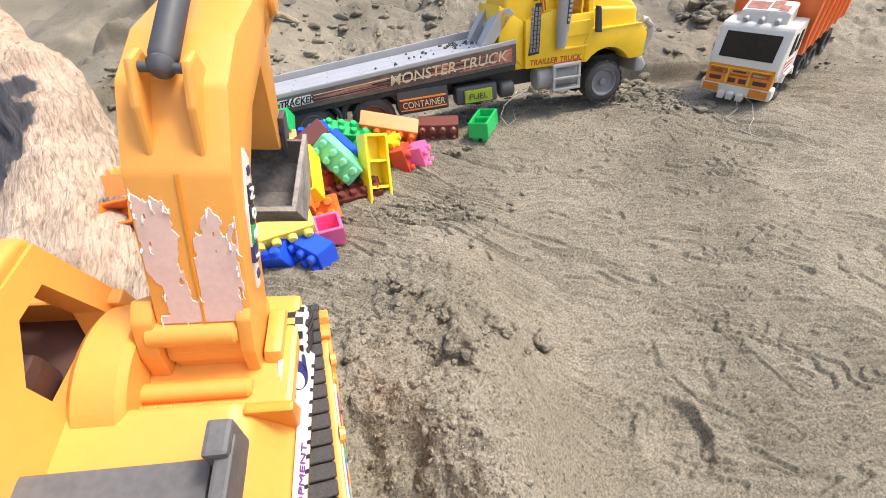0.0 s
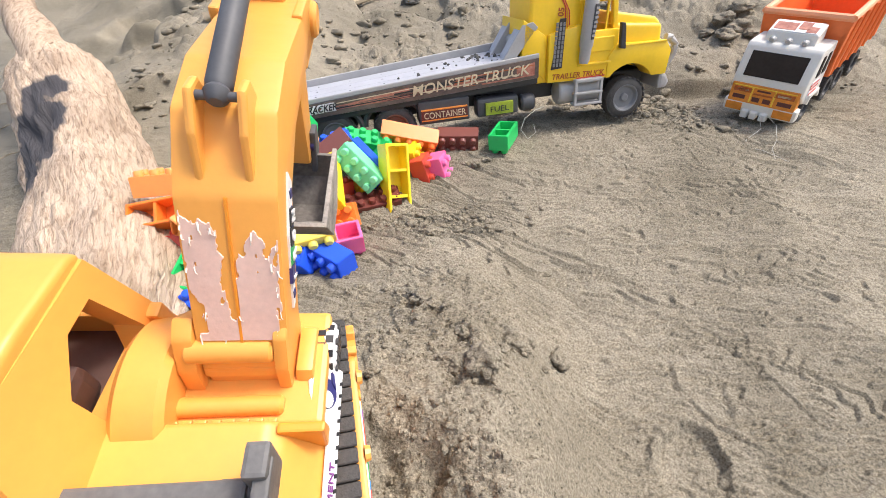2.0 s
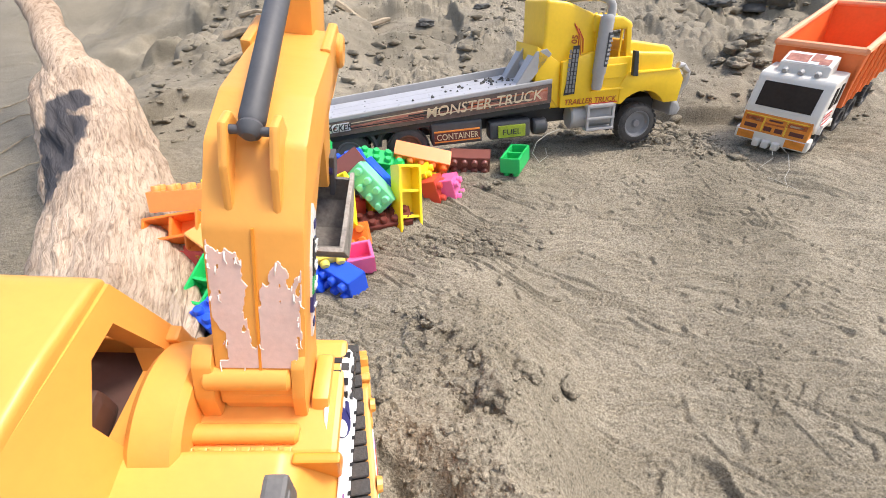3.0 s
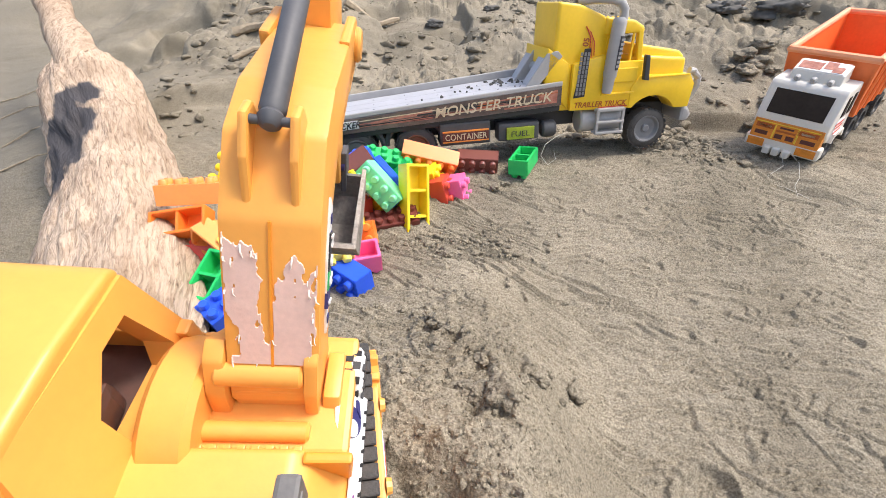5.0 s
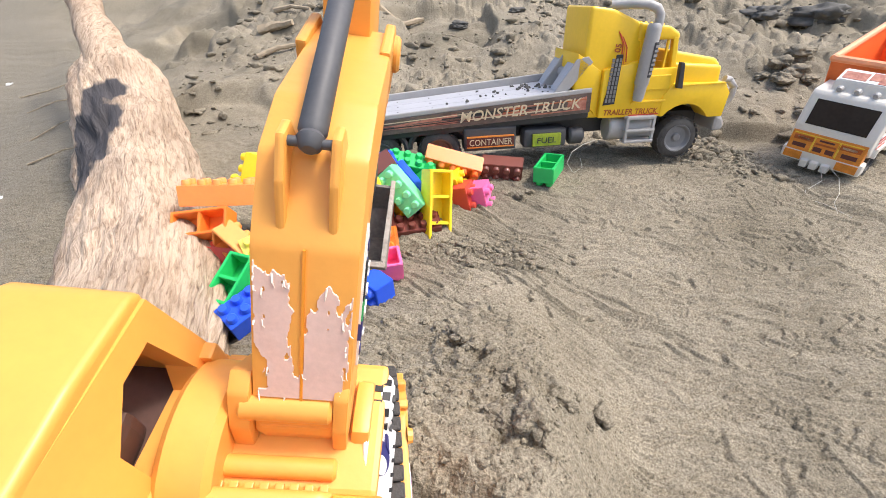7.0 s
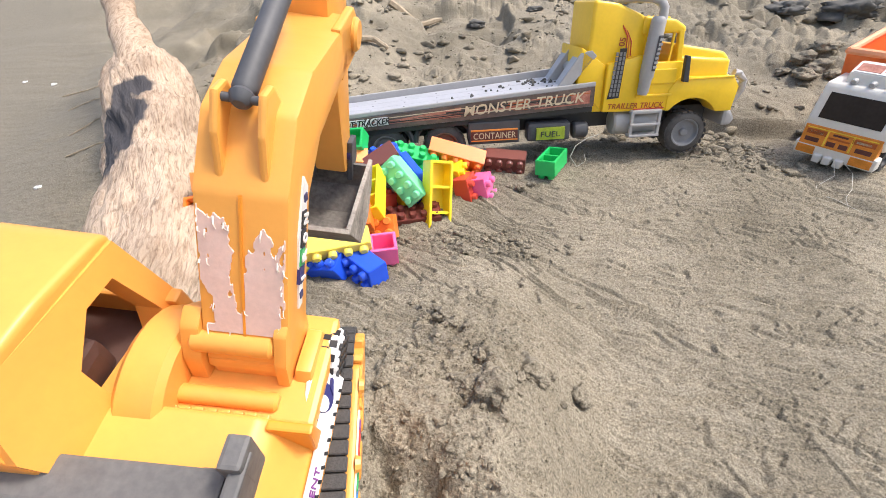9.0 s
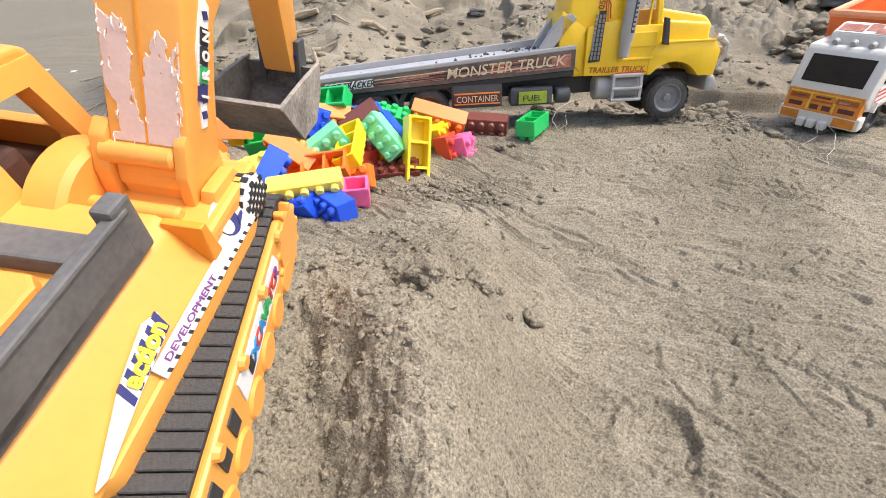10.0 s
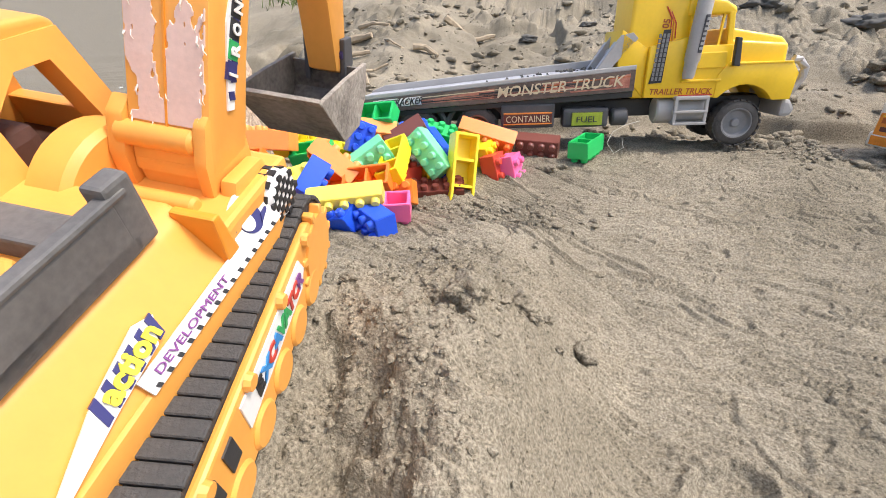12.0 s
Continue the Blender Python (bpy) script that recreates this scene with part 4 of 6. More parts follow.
    for x, out in ((0.010, -1), (W - 0.010, 1)):
        for yy in (0.036, 0.108, 0.146, 0.205):
            wheel("wheel", t, x, yy, 0.0165, 0.0175, 0.016, "x", rim_mat=DARK, out=out)
    part("mudguard", prism([(0.018, 0.030), (0.022, 0.040), (0.050, 0.040), (0.056, 0.028), (0.052, 0.028), (0.048, 0.036), (0.025, 0.036), (0.022, 0.028)], W - 0.004, W + 0.002, axis="x"), WHITE, t)


build_tipper()


# ---- the excavator ----
def build_excavator():
    t = thing("toy_excavator", Matrix(((0.970, -0.145, 0.195, -0.020), (0.206, 0.916, -0.345, 0.120), (-0.129, 0.375, 0.918, 0.0), (0, 0, 0, 1))), "orange-yellow toy excavator with black tracks and a worn sticker on sand", "toy excavator")
    under = new("undercarriage")
    under.parent, under.matrix_basis = t, pose(-0.0165, 0.015, 0.001)
    half, rr = 0.068, 0.0195
    for side in (1, -1):
        x0, x1 = (0.0345, 0.0555) if side > 0 else (-0.0555, -0.0345)
        loop, n = [], 74
        straight, turn = 2 * half, math.pi * rr
        total = 2 * straight + 2 * turn
        for i in range(n):
            d = i / n * total
            if d < straight:
                y, z, a = -half + d, 2 * rr, 0
            elif d < straight + turn:
                a = (d - straight) / rr
                y, z = half + rr * math.sin(a), rr + rr * math.cos(a)
            elif d < 2 * straight + turn:
                y, z, a = half - (d - straight - turn), 0, math.pi
            else:
                a = math.pi + (d - 2 * straight - turn) / rr
                y, z = -half + rr * math.sin(a), rr + rr * math.cos(a)
            loop.append((y, z, a))
        track = part("track", prism([(p[0], p[1] * 0.94 + 0.001) for p in loop], x0 + 0.001, x1 - 0.001, axis="x"), RUBBER, under, "black ribbed rubber track")
        shoe = None
        for y, z, a in loop:
            m = pose(0, y, z) @ Matrix.Rotation(-a, 4, "X")
            if shoe is None:
                b = box(x0, x1, -0.0024, 0.0024, -0.0008, 0.0012, 0.0004, segments=1)
                box(x0 - 0.001, x0 + 0.0015, -0.0020, 0.0020, 0.0, 0.0028, 0.0, b)
                shoe = part("track_shoe", b, RUBBER, under, at=m)
                me = shoe.data
            else:
                shoe = new("track_shoe", me)
                shoe.parent, shoe.matrix_basis = under, m
        ox = x1 if side > 0 else x0
        inn, out = (ox - 0.001, ox + 0.0024) if side > 0 else (ox - 0.0024, ox + 0.001)
        frame_part = part("side_frame", prism([(-half, 0.006), (half, 0.006), (half + 0.008, 0.016), (half + 0.006, 0.030), (half - 0.004, 0.036), (-half + 0.004, 0.036), (-half - 0.008, 0.026), (-half - 0.008, 0.014)], inn, out, axis="x", r=0.0012), DIGGER, under, "yellow moulded track frame with coloured lettering")
        for k in range(7):
            y = -half + 0.012 + k * 0.0185
            part("roller", rod((inn if side > 0 else out, y, 0.010), (out + 0.0012 if side > 0 else inn - 0.0012, y, 0.010), 0.0078, 18, r=0.001), DIGGER, frame_part, smooth=True)
        gear = lathe((inn, half, 0.019), (out + 0.001, half, 0.019), [(0, 0.0145), (1, 0.0145)], 24)
        for k in range(11):
            a = k * math.tau / 11
            g = box(inn, out + 0.001, -0.0016, 0.0016, 0.014, 0.0180, 0.0005, segments=1)
            bmesh.ops.rotate(g, verts=g.verts[:], cent=(0, 0, 0), matrix=Matrix.Rotation(a, 3, "X"))
            bmesh.ops.translate(g, verts=g.verts[:], vec=(0, half, 0.019))
            merge(gear, g)
        part("drive_wheel", gear, DIGGER, frame_part, smooth=True)
        if side > 0:
            plate = part("name_plate", prism([(-0.006, 0.020), (0.046, 0.020), (0.051, 0.026), (0.048, 0.033), (-0.006, 0.033)], out - 0.001, out + 0.0005, axis="x"), STICKER, frame_part)
            for k, (ch, ink) in enumerate(zip("EXCAVATOR", (INK, BLUE_INK, RED_INK, BLUE_INK, GREEN_INK, GREEN_INK, RED_INK, RED_INK, PURPLE_INK))):
                words(ch, 0.0088, ink, plate, pose(out + 0.0008, 0.002 + k * 0.0050, 0.0232, 90, 0, 90), bold=0.0004)
            for k in range(4):
                part("slot", box(out - 0.001, out + 0.0006, -0.050 + k * 0.0105, -0.0445 + k * 0.0105, 0.021, 0.032), DARK, frame_part)
            for k in range(5):
                part("stud", lathe((out, -0.055 + k * 0.028, 0.0345), (out + 0.002, -0.055 + k * 0.028, 0.0345), [(0, 0.003), (1, 0.0025)], 10), DIGGER, frame_part)
    part("axle_box", box(-0.033, 0.033, -0.030, 0.030, 0.012, 0.036, 0.003), CHARCOAL, under)
    part("slew_ring", rod((0, 0, 0.034), (0, 0, 0.046), 0.028, 28, r=0.001), CHARCOAL, under, smooth=True)

    # the swinging house
    house = new("house")
    house.parent, house.matrix_basis = t, pose(-0.0079, 0.0436, -0.005, 0, 0, -8)
    part("deck", prism([(-0.048, -0.052), (-0.040, -0.072), (0.030, -0.074), (0.040, -0.060), (0.0395, 0.030), (0.034, 0.050), (-0.048, 0.050)], 0.042, 0.0535, axis="z", r=0.002), DIGGER, house, smooth=True)
    part("engine_cover", prism([(-0.048, 0.056), (-0.048, 0.070), (-0.040, 0.0735), (0.021, 0.0735), (0.026, 0.0710), (0.0385, 0.0535), (0.0385, 0.050)], -0.072, 0.010, axis="y", r=0.003, segments=3), DIGGER, house, "orange-yellow moulded engine cover", smooth=True)
    part("front_deck", box(-0.016, 0.036, 0.010, 0.050, 0.056, 0.0655, 0.002), DIGGER, house)
    for k in range(9):
        part("grip_rib", box(-0.012 + k * 0.0040, -0.0095 + k * 0.0040, 0.0095, 0.0125, 0.0650, 0.0672, 0.0004), DIGGER, house)
    part("crossbar", rod((-0.012, 0.0165, 0.0665), (0.024, 0.0165, 0.0665), 0.0030, 16, r=0.001), DIGGER, house, smooth=True)
    # black guard rail frame round a yellow hatch
    part("hatch", prism([(-0.035, -0.071), (0.0095, -0.071), (0.0095, -0.024), (0.0055, -0.020), (-0.031, -0.020), (-0.035, -0.024)], 0.072, 0.0775, axis="z", r=0.0016), DIGGER, house, "yellow raised hatch")
    part("guard_frame", box(-0.048, 0.020, -0.0175, -0.0065, 0.073, 0.0800, 0.001), GUARD, house, "black plastic guard frame")
    for x0, x1 in ((-0.050, -0.037), (0.0125, 0.027)):
        fr = part("guard_frame", box(x0, x1, -0.071, -0.006, 0.073, 0.0785, 0.001), GUARD, house)
        for k in range(11):
            part("spring_coil", rod((x0 + 0.0025, -0.064 + k * 0.0038, 0.0785), (x0 + 0.0075, -0.064 + k * 0.0038, 0.0785), 0.0014, 8), DARK, fr, smooth=True)
        w0, w1 = (x1 - 0.003, x1) if x0 > 0 else (x0, x0 + 0.003)
        part("wall", box(w0, w1, -0.071, -0.008, 0.073, 0.0885, 0.0008), GUARD, fr)
        part("grab_bar", box(w0 - 0.0006, w1 + 0.0006, -0.071, -0.004, 0.0885, 0.0905, 0.0009), GUARD, fr)
        part("post", box(w1 - 0.006 if x0 > 0 else w0, w1 if x0 > 0 else w0 + 0.006, -0.0095, -0.001, 0.073, 0.0930, 0.0012), GUARD, fr)
    # right flank with its stickers
    part("flank", prism([(0.010, 0.0640), (0.028, 0.0640), (0.0385, 0.0535), (0.0385, 0.048), (0.010, 0.048)], 0.008, 0.046, axis="y", r=0.0015), DIGGER, house, smooth=True)
    part("flank_fin", prism([(0.006, 0.054), (0.013, 0.054), (0.009, 0.0735), (0.006, 0.0735)], 0.024, 0.0375, axis="x", r=0.0008), DIGGER_DEEP, house)
    slope = Matrix(((0, -0.577, 0.817, 0.0391), (1, 0, 0, 0), (0, 0.817, 0.577, 0.0540), (0, 0, 0, 1)))
    pl = part("checker_plate", rod((0.026, 0.040, 0.056), (0.0385, 0.040, 0.056), 0.0095, 28, r=0.002), STICKER, house, "black and white checkered sticker", smooth=True)
    for k in range(12):
        for j in range(4):
            if (k + j) % 2 == 0:
                a0 = math.radians(-40 + k * 15)
                q = box(0.0268 + j * 0.0026, 0.0294 + j * 0.0026, -0.00125, 0.00125, 0.0092, 0.0098)
                bmesh.ops.rotate(q, verts=q.verts[:], cent=(0, 0, 0), matrix=Matrix.Rotation(a0, 3, "X"))
                bmesh.ops.translate(q, verts=q.verts[:], vec=(0, 0.040, 0.056))
                part("check", q, INK, pl)
    for k in range(8):
        for j in range(8):
            cy_, cz_ = 0.040 + (k - 3.5) * 0.0022, 0.056 + (j - 3.5) * 0.0022
            if (k + j) % 2 == 0 and math.hypot(cy_ - 0.040, cz_ - 0.056) < 0.0078:
                part("check", box(0.0380, 0.0389, cy_ - 0.0011, cy_ + 0.0011, cz_ - 0.0011, cz_ + 0.0011), INK, pl)
    st = part("white_sticker", prism([(-0.034, -0.001), (0.032, -0.001), (0.033, 0.012), (0.024, 0.0150), (0.012, 0.012), (0.006, 0.0045), (-0.034, 0.0042)], 0.0, 0.0008, axis="z"), STICKER, house, "white sticker with navy badge and small print", at=slope)
    part("badge", lathe((0.022, 0.0070, 0.0004), (0.022, 0.0070, 0.0012), [(0, 0.0050), (1, 0.0050)], 20), NAVY, st)
    part("badge_ring", lathe((0.020, 0.0066, 0.0006), (0.020, 0.0066, 0.0015), [(0, 0.0028), (1, 0.0028)], 16), STICKER, st)
    for k, (xa, ya) in enumerate(((0.014, 0.0075), (0.024, 0.0030), (0.027, 0.0095), (0.0165, 0.0100))):
        part("badge_mark", prism([(xa, ya), (xa + 0.005, ya + 0.0016), (xa + 0.0055, ya + 0.0026), (xa + 0.002, ya + 0.0022)], 0.0006, 0.0017, axis="z"), NAVY, st)
    for k in range(15):
        part("tick", prism([(-0.032 + k * 0.0042, -0.0008), (-0.0308 + k * 0.0042, -0.0008), (-0.0312 + k * 0.0042, 0.0004), (-0.0324 + k * 0.0042, 0.0004)], 0.0005, 0.0013, axis="z"), INK, st)
    words("DEVELOPMENT", 0.0030, PURPLE_INK, st, pose(-0.030, 0.0010, 0.0012), width=0.031)
    band = part("striped_sticker", prism([(-0.066, 0.0040), (-0.063, 0.0030), (-0.042, 0.0065), (-0.026, 0.0085), (-0.021, 0.0140), (-0.026, 0.0160), (-0.044, 0.0120)], 0.0, 0.0008, axis="z"), STICKER, house, "striped sticker with yellow lettering", at=slope @ pose(0.002, -0.0028, 0))
    for k in range(6):
        y = -0.046 + k * 0.0042
        z0 = 0.0064 + k * 0.0005
        part("stripe", prism([(y, z0), (y + 0.0021, z0 + 0.0003), (y + 0.0036, z0 + 0.0062), (y + 0.0014, z0 + 0.0058)], 0.0005, 0.0013, axis="z"), NAVY, band)
    words("action", 0.0072, YELLOW_INK, band, pose(-0.042, 0.0078, 0.0015) @ pose(0, 0, 0, 0, 0, 7), width=0.019, bold=0.0003)
    # cab with window openings
    cab = new("cab")
    cab.parent = house
    tagged(cab, "orange-yellow cab with empty windows")
    prof = [(-0.010, 0.062), (0.051, 0.060), (0.0495, 0.067), (0.046, 0.101), (-0.004, 0.1055), (-0.012, 0.088)]
    inner = [(0.010, 0.070), (0.036, 0.067), (0.0405, 0.074), (0.0375, 0.0945), (0.026, 0.0955), (0.012, 0.087)]
    inner_far = [(0.010, 0.087), (0.041, 0.085), (0.0385, 0.0950), (0.012, 0.097)]
    for x0, x1 in ((-0.026, -0.017), (-0.066, -0.061)):
        b = bmesh.new()
        ring = []
        for x in (x0, x1):
            ring.append(([b.verts.new((x, *p)) for p in prof], [b.verts.new((x, *p)) for p in (inner if x0 > -0.04 else inner_far)]))
        for o, i in ring:
            es = [b.edges.new((v[k], v[(k + 1) % len(v)])) for v in (o, i) for k in range(len(v))]
            bmesh.ops.triangle_fill(b, use_beauty=True, edges=es)
        for which in (0, 1):
            a, c = ring[0][which], ring[1][which]
            for k in range(len(a)):
                j = (k + 1) % len(a)
                b.faces.new((a[k], a[j], c[j], c[k]))
        for v in b.verts:
            v.co.x += (-0.014 if x0 > -0.04 else 0.006) * (v.co.z - 0.062) / 0.050
        part("cab_wall", b, DIGGER, cab)
    part("cab_roof", prism([(0.0475, 0.0965), (0.0475, 0.1020), (0.0440, 0.1045), (0.020, 0.1080), (-0.003, 0.1085), (-0.009, 0.1040), (-0.012, 0.094), (-0.008, 0.092), (-0.002, 0.101)], -0.0605, -0.0290, axis="x", r=0.0022, segments=3), DIGGER, cab, smooth=True)
    part("cab_back", prism([(-0.065, 0.062), (-0.018, 0.062), (-0.028, 0.093), (-0.061, 0.093)], -0.012, -0.008, axis="y", r=0.001), DIGGER, cab)
    part("cab_floor", box(-0.062, -0.020, -0.009, 0.047, 0.060, 0.064, 0.001), SEAT, cab)
    part("cab_front", prism([(0.044, 0.061), (0.0505, 0.061), (0.0485, 0.075), (0.043, 0.075)], -0.066, -0.017, axis="x", r=0.001), DIGGER, cab)
    part("cab_seat", box(-0.050, -0.030, 0.004, 0.026, 0.063, 0.080, 0.004), SEAT, cab)
    part("side_hump", rod((-0.0205, 0.024, 0.056), (-0.006, 0.024, 0.056), 0.0255, 40, r=0.002), DIGGER, house, smooth=True)

    # boom: foot, bend, tip
    bx = 0.0130
    hw = 0.0130
    prof = [(0.024, 0.070), (0.044, 0.070), (0.056, 0.094), (0.066, 0.110), (0.084, 0.119), (0.112, 0.120), (0.140, 0.119), (0.142, 0.133), (0.112, 0.138), (0.084, 0.1415), (0.066, 0.138), (0.050, 0.123), (0.038, 0.101), (0.029, 0.084)]
    boom = part("boom", prism(prof, bx - hw, bx + hw, axis="x", r=0.0016, segments=2), DIGGER, house, "curved orange-yellow boom with a peeling sticker", smooth=True)
    part("boom_pin", rod((bx - 0.0165, 0.0285, 0.0805), (bx + 0.0085, 0.0285, 0.0805), 0.0040, 18, r=0.001), DIGGER, house, smooth=True)
    part("boom_sleeve", box(bx - 0.0125, bx + 0.0090, 0.0250, 0.034, 0.060, 0.0745, 0.0015), DIGGER, house)
    for x0, x1 in ((bx - 0.0190, bx - 0.0131), (bx + 0.0085, bx + 0.0128)):
        part("boom_bracket", prism([(0.0215, 0.060), (0.046, 0.060), (0.046, 0.076), (0.034, 0.090), (0.0285, 0.0865), (0.0235, 0.076)], x0, x1, axis="x", r=0.0012), DIGGER, house, smooth=True)
    part("pivot_block", prism([(0.022, 0.060), (0.046, 0.060), (0.042, 0.069), (0.026, 0.070)], bx + 0.0134, bx + 0.0190, axis="x", r=0.0014), DIGGER, house, smooth=True)
    part("boom_seam", prism([(0.0285, 0.084), (0.0375, 0.1012), (0.0495, 0.1232), (0.0500, 0.1230), (0.0385, 0.1010), (0.0295, 0.084)], bx - 0.0004, bx + 0.0004, axis="x"), DIGGER_DEEP, boom)
    # peeled sticker film on the back of the boom
    def back(zz):
        zs, ys = (0.070, 0.084, 0.101, 0.123, 0.138), (0.024, 0.029, 0.038, 0.050, 0.066)
        return float(np.interp(zz, zs, ys))
    rnd = random.Random(11)
    nu, nv, z0, z1 = 60, 84, 0.0850, 0.1225

    def kept(u, v):
        edge = 0.34 * noise.noise(Vector((u * 2.6, v * 4.0, 3.3))) + 0.26 * noise.noise(Vector((u * 7, v * 10, 9.1))) + 0.10 * noise.noise(Vector((u * 17, v * 24, 2.2)))
        middle = abs(u + 0.06) - min(0.9 * v - 0.16, 0.05 + 0.34 * max(0.0, v - 0.22))
        top = (0.80 if u < 0 else 0.72) - v
        return min(0.97 - abs(u), middle * 1.6, top * 1.3) + edge * (1.0 if v > 0.06 else 0.2) > 0.03

    b = bmesh.new()
    grid = {}

    def corner(i, k, lift):
        if (i, k, lift) not in grid:
            zz = z0 + (z1 - z0) * k / nv
            grid[i, k, lift] = b.verts.new((bx + 0.0120 * (2 * i / nu - 1), back(zz) - (0.0004 if lift else -0.0003), zz))
        return grid[i, k, lift]

    cells = {(i, k) for i in range(nu) for k in range(nv) if kept(2 * (i + 0.5) / nu - 1, (k + 0.5) / nv)}
    rims = []
    for i, k in sorted(cells):
        b.faces.new([corner(i + di, k + dk, 1) for di, dk in ((0, 0), (1, 0), (1, 1), (0, 1))])
        for di, dk, pa, pb in ((-1, 0, (0, 0), (0, 1)), (1, 0, (1, 0), (1, 1)), (0, -1, (0, 0), (1, 0)), (0, 1, (0, 1), (1, 1))):
            if (i + di, k + dk) not in cells:
                rims.append((i, k))
                b.faces.new([corner(i + pa[0], k + pa[1], 1), corner(i + pb[0], k + pb[1], 1), corner(i + pb[0], k + pb[1], 0), corner(i + pa[0], k + pa[1], 0)])
    for _ in range(2):
        bmesh.ops.smooth_vert(b, verts=b.verts[:], factor=0.6, use_axis_x=True, use_axis_y=False, use_axis_z=True)
    for v in b.verts:
        v.co.y = back(v.co.z) - (0.0004 if v.co.y < back(v.co.z) else -0.0003)
    part("sticker_film", b, PEEL, boom, "peeled pinkish sticker film")
    for i, k in rnd.sample(rims, 26):
        zz, xx = z0 + (z1 - z0) * k / nv, bx + 0.0118 * (2 * i / nu - 1)
        ln, sx = rnd.uniform(0.0010, 0.0032), rnd.uniform(-0.0004, 0.0013)
        b = tube([(xx, back(zz) - 0.0003, zz), (xx + sx * 0.4, back(zz - ln / 2) - 0.0009, zz - ln / 2), (xx + sx, back(zz - ln) - 0.0003, zz - ln)], rnd.uniform(0.00016, 0.00034), 6, taper=0.4)
        part("paper_curl", b, PAPER, boom, "white curled paper flake")
    # word sticker on the boom's flank
    fl = [(0.0395, 0.086), (0.0425, 0.085), (0.0515, 0.1000), (0.064, 0.116), (0.062, 0.1215), (0.050, 0.1080)]
    st = part("boom_sticker", prism(fl, bx + hw - 0.0004, bx + hw + 0.0006, axis="x"), STICKER, boom, "white sticker with lettering and navy stripes")
    for k in range(7):
        u = k / 7
        y, zz = 0.0435 + 0.0200 * u, 0.0885 + 0.030 * u
        part("stripe", prism([(y - 0.002, zz), (y + 0.0005, zz - 0.001), (y + 0.001, zz + 0.0015), (y - 0.0015, zz + 0.0025)], bx + hw, bx + hw + 0.0009, axis="x"), NAVY, st)
    for k, (ch, ink) in enumerate(zip("IRON", (NAVY, GREEN_INK, INK, INK))):
        y, zz = 0.0462 + 0.0033 * k, 0.0920 + 0.0048 * k
        tile = part("letter_tile", prism([(y, zz), (y + 0.0031, zz + 0.0044), (y - 0.0004, zz + 0.0070), (y - 0.0035, zz + 0.0026)], bx + hw, bx + hw + 0.0010, axis="x"), ink, st)
        words(ch, 0.0052, STICKER, tile, pose(bx + hw + 0.0013, y + 0.0006, zz + 0.0010, 90, 0, 90) @ pose(0, 0, 0, 0, 0, 55), width=0.0034 if ch != "I" else None, bold=0.0002)
    # cylinder over the boom
    for x0 in (bx - 0.0072, bx + 0.0048):
        part("cylinder_lug", prism([(0.052, 0.123), (0.057, 0.137), (0.063, 0.1455), (0.069, 0.1450), (0.072, 0.138)], x0, x0 + 0.0024, axis="x", r=0.001), DIGGER, boom)
    p0, p1 = Vector((bx, 0.062, 0.1425)), Vector((bx, 0.150, 0.166))
    cy = part("cylinder", lathe(p0, p0.lerp(p1, 0.62), [(0, 0.0016), (0.015, 0.0026), (0.05, 0.0033), (0.07, 0.0027), (0.09, 0.0033), (0.97, 0.0033), (1, 0.0026)], 22), CHARCOAL, house, "dark grey hydraulic cylinder", smooth=True)
    part("piston", rod(p0.lerp(p1, 0.6), p1, 0.0018, 14), CHARCOAL, cy, smooth=True)
    part("pin", rod(p0 + Vector((-0.0050, 0.002, 0.0005)), p0 + Vector((0.0050, 0.002, 0.0005)), 0.0012, 12), CHARCOAL, cy, smooth=True)
    part("piston_eye", rod(p1 + Vector((-0.006, 0, 0)), p1 + Vector((0.006, 0, 0)), 0.0045, 16, r=0.001), CHARCOAL, cy, smooth=True)
    # arm
    bx = 0.0102
    arm_prof = [(0.138, 0.160), (0.150, 0.172), (0.158, 0.168), (0.166, 0.134), (0.158, 0.062), (0.150, 0.048), (0.143, 0.052), (0.139, 0.108), (0.132, 0.124)]
    arm = part("arm", prism(arm_prof, bx - 0.0078, bx + 0.0078, axis="x", r=0.0014), DIGGER, house, "orange-yellow dipper arm", smooth=True)
    part("arm_pin", rod((bx - 0.015, 0.139, 0.127), (bx + 0.018, 0.139, 0.127), 0.0062, 16, r=0.001), DIGGER, house, smooth=True)
    for x0 in (-0.0030, 0.0225):
        part("boom_cheek", prism([(0.118, 0.119), (0.142, 0.118), (0.149, 0.127), (0.142, 0.136), (0.118, 0.138)], x0, x0 + 0.0035, axis="x", r=0.001), DIGGER, boom)
    part("arm_bolt", rod((bx - 0.0095, 0.151, 0.058), (bx + 0.0095, 0.151, 0.058), 0.0032, 12), NAVY, arm, smooth=True)
    # bucket, open to the front
    bx = 0.0095
    bk = new("bucket")
    bk.parent = house
    tagged(bk, "dusty black bucket with a pale worn lip")
    w = 0.0198
    shell = [(0.152, 0.052), (0.150, 0.038), (0.138, 0.026), (0.116, 0.029), (0.094, 0.061)]
    th = 0.0022
    b = bmesh.new()
    rows = []
    for i, (y, zz) in enumerate(shell):
        a = shell[max(i - 1, 0)]
        c = shell[min(i + 1, len(shell) - 1)]
        d = Vector((c[0] - a[0], c[1] - a[1])).normalized()
        nrm = Vector((-d.y, d.x))
        rows.append([b.verts.new((bx + sx * w, y + nrm.x * o, zz + nrm.y * o)) for o in (0, -th) for sx in (-1, 1)])
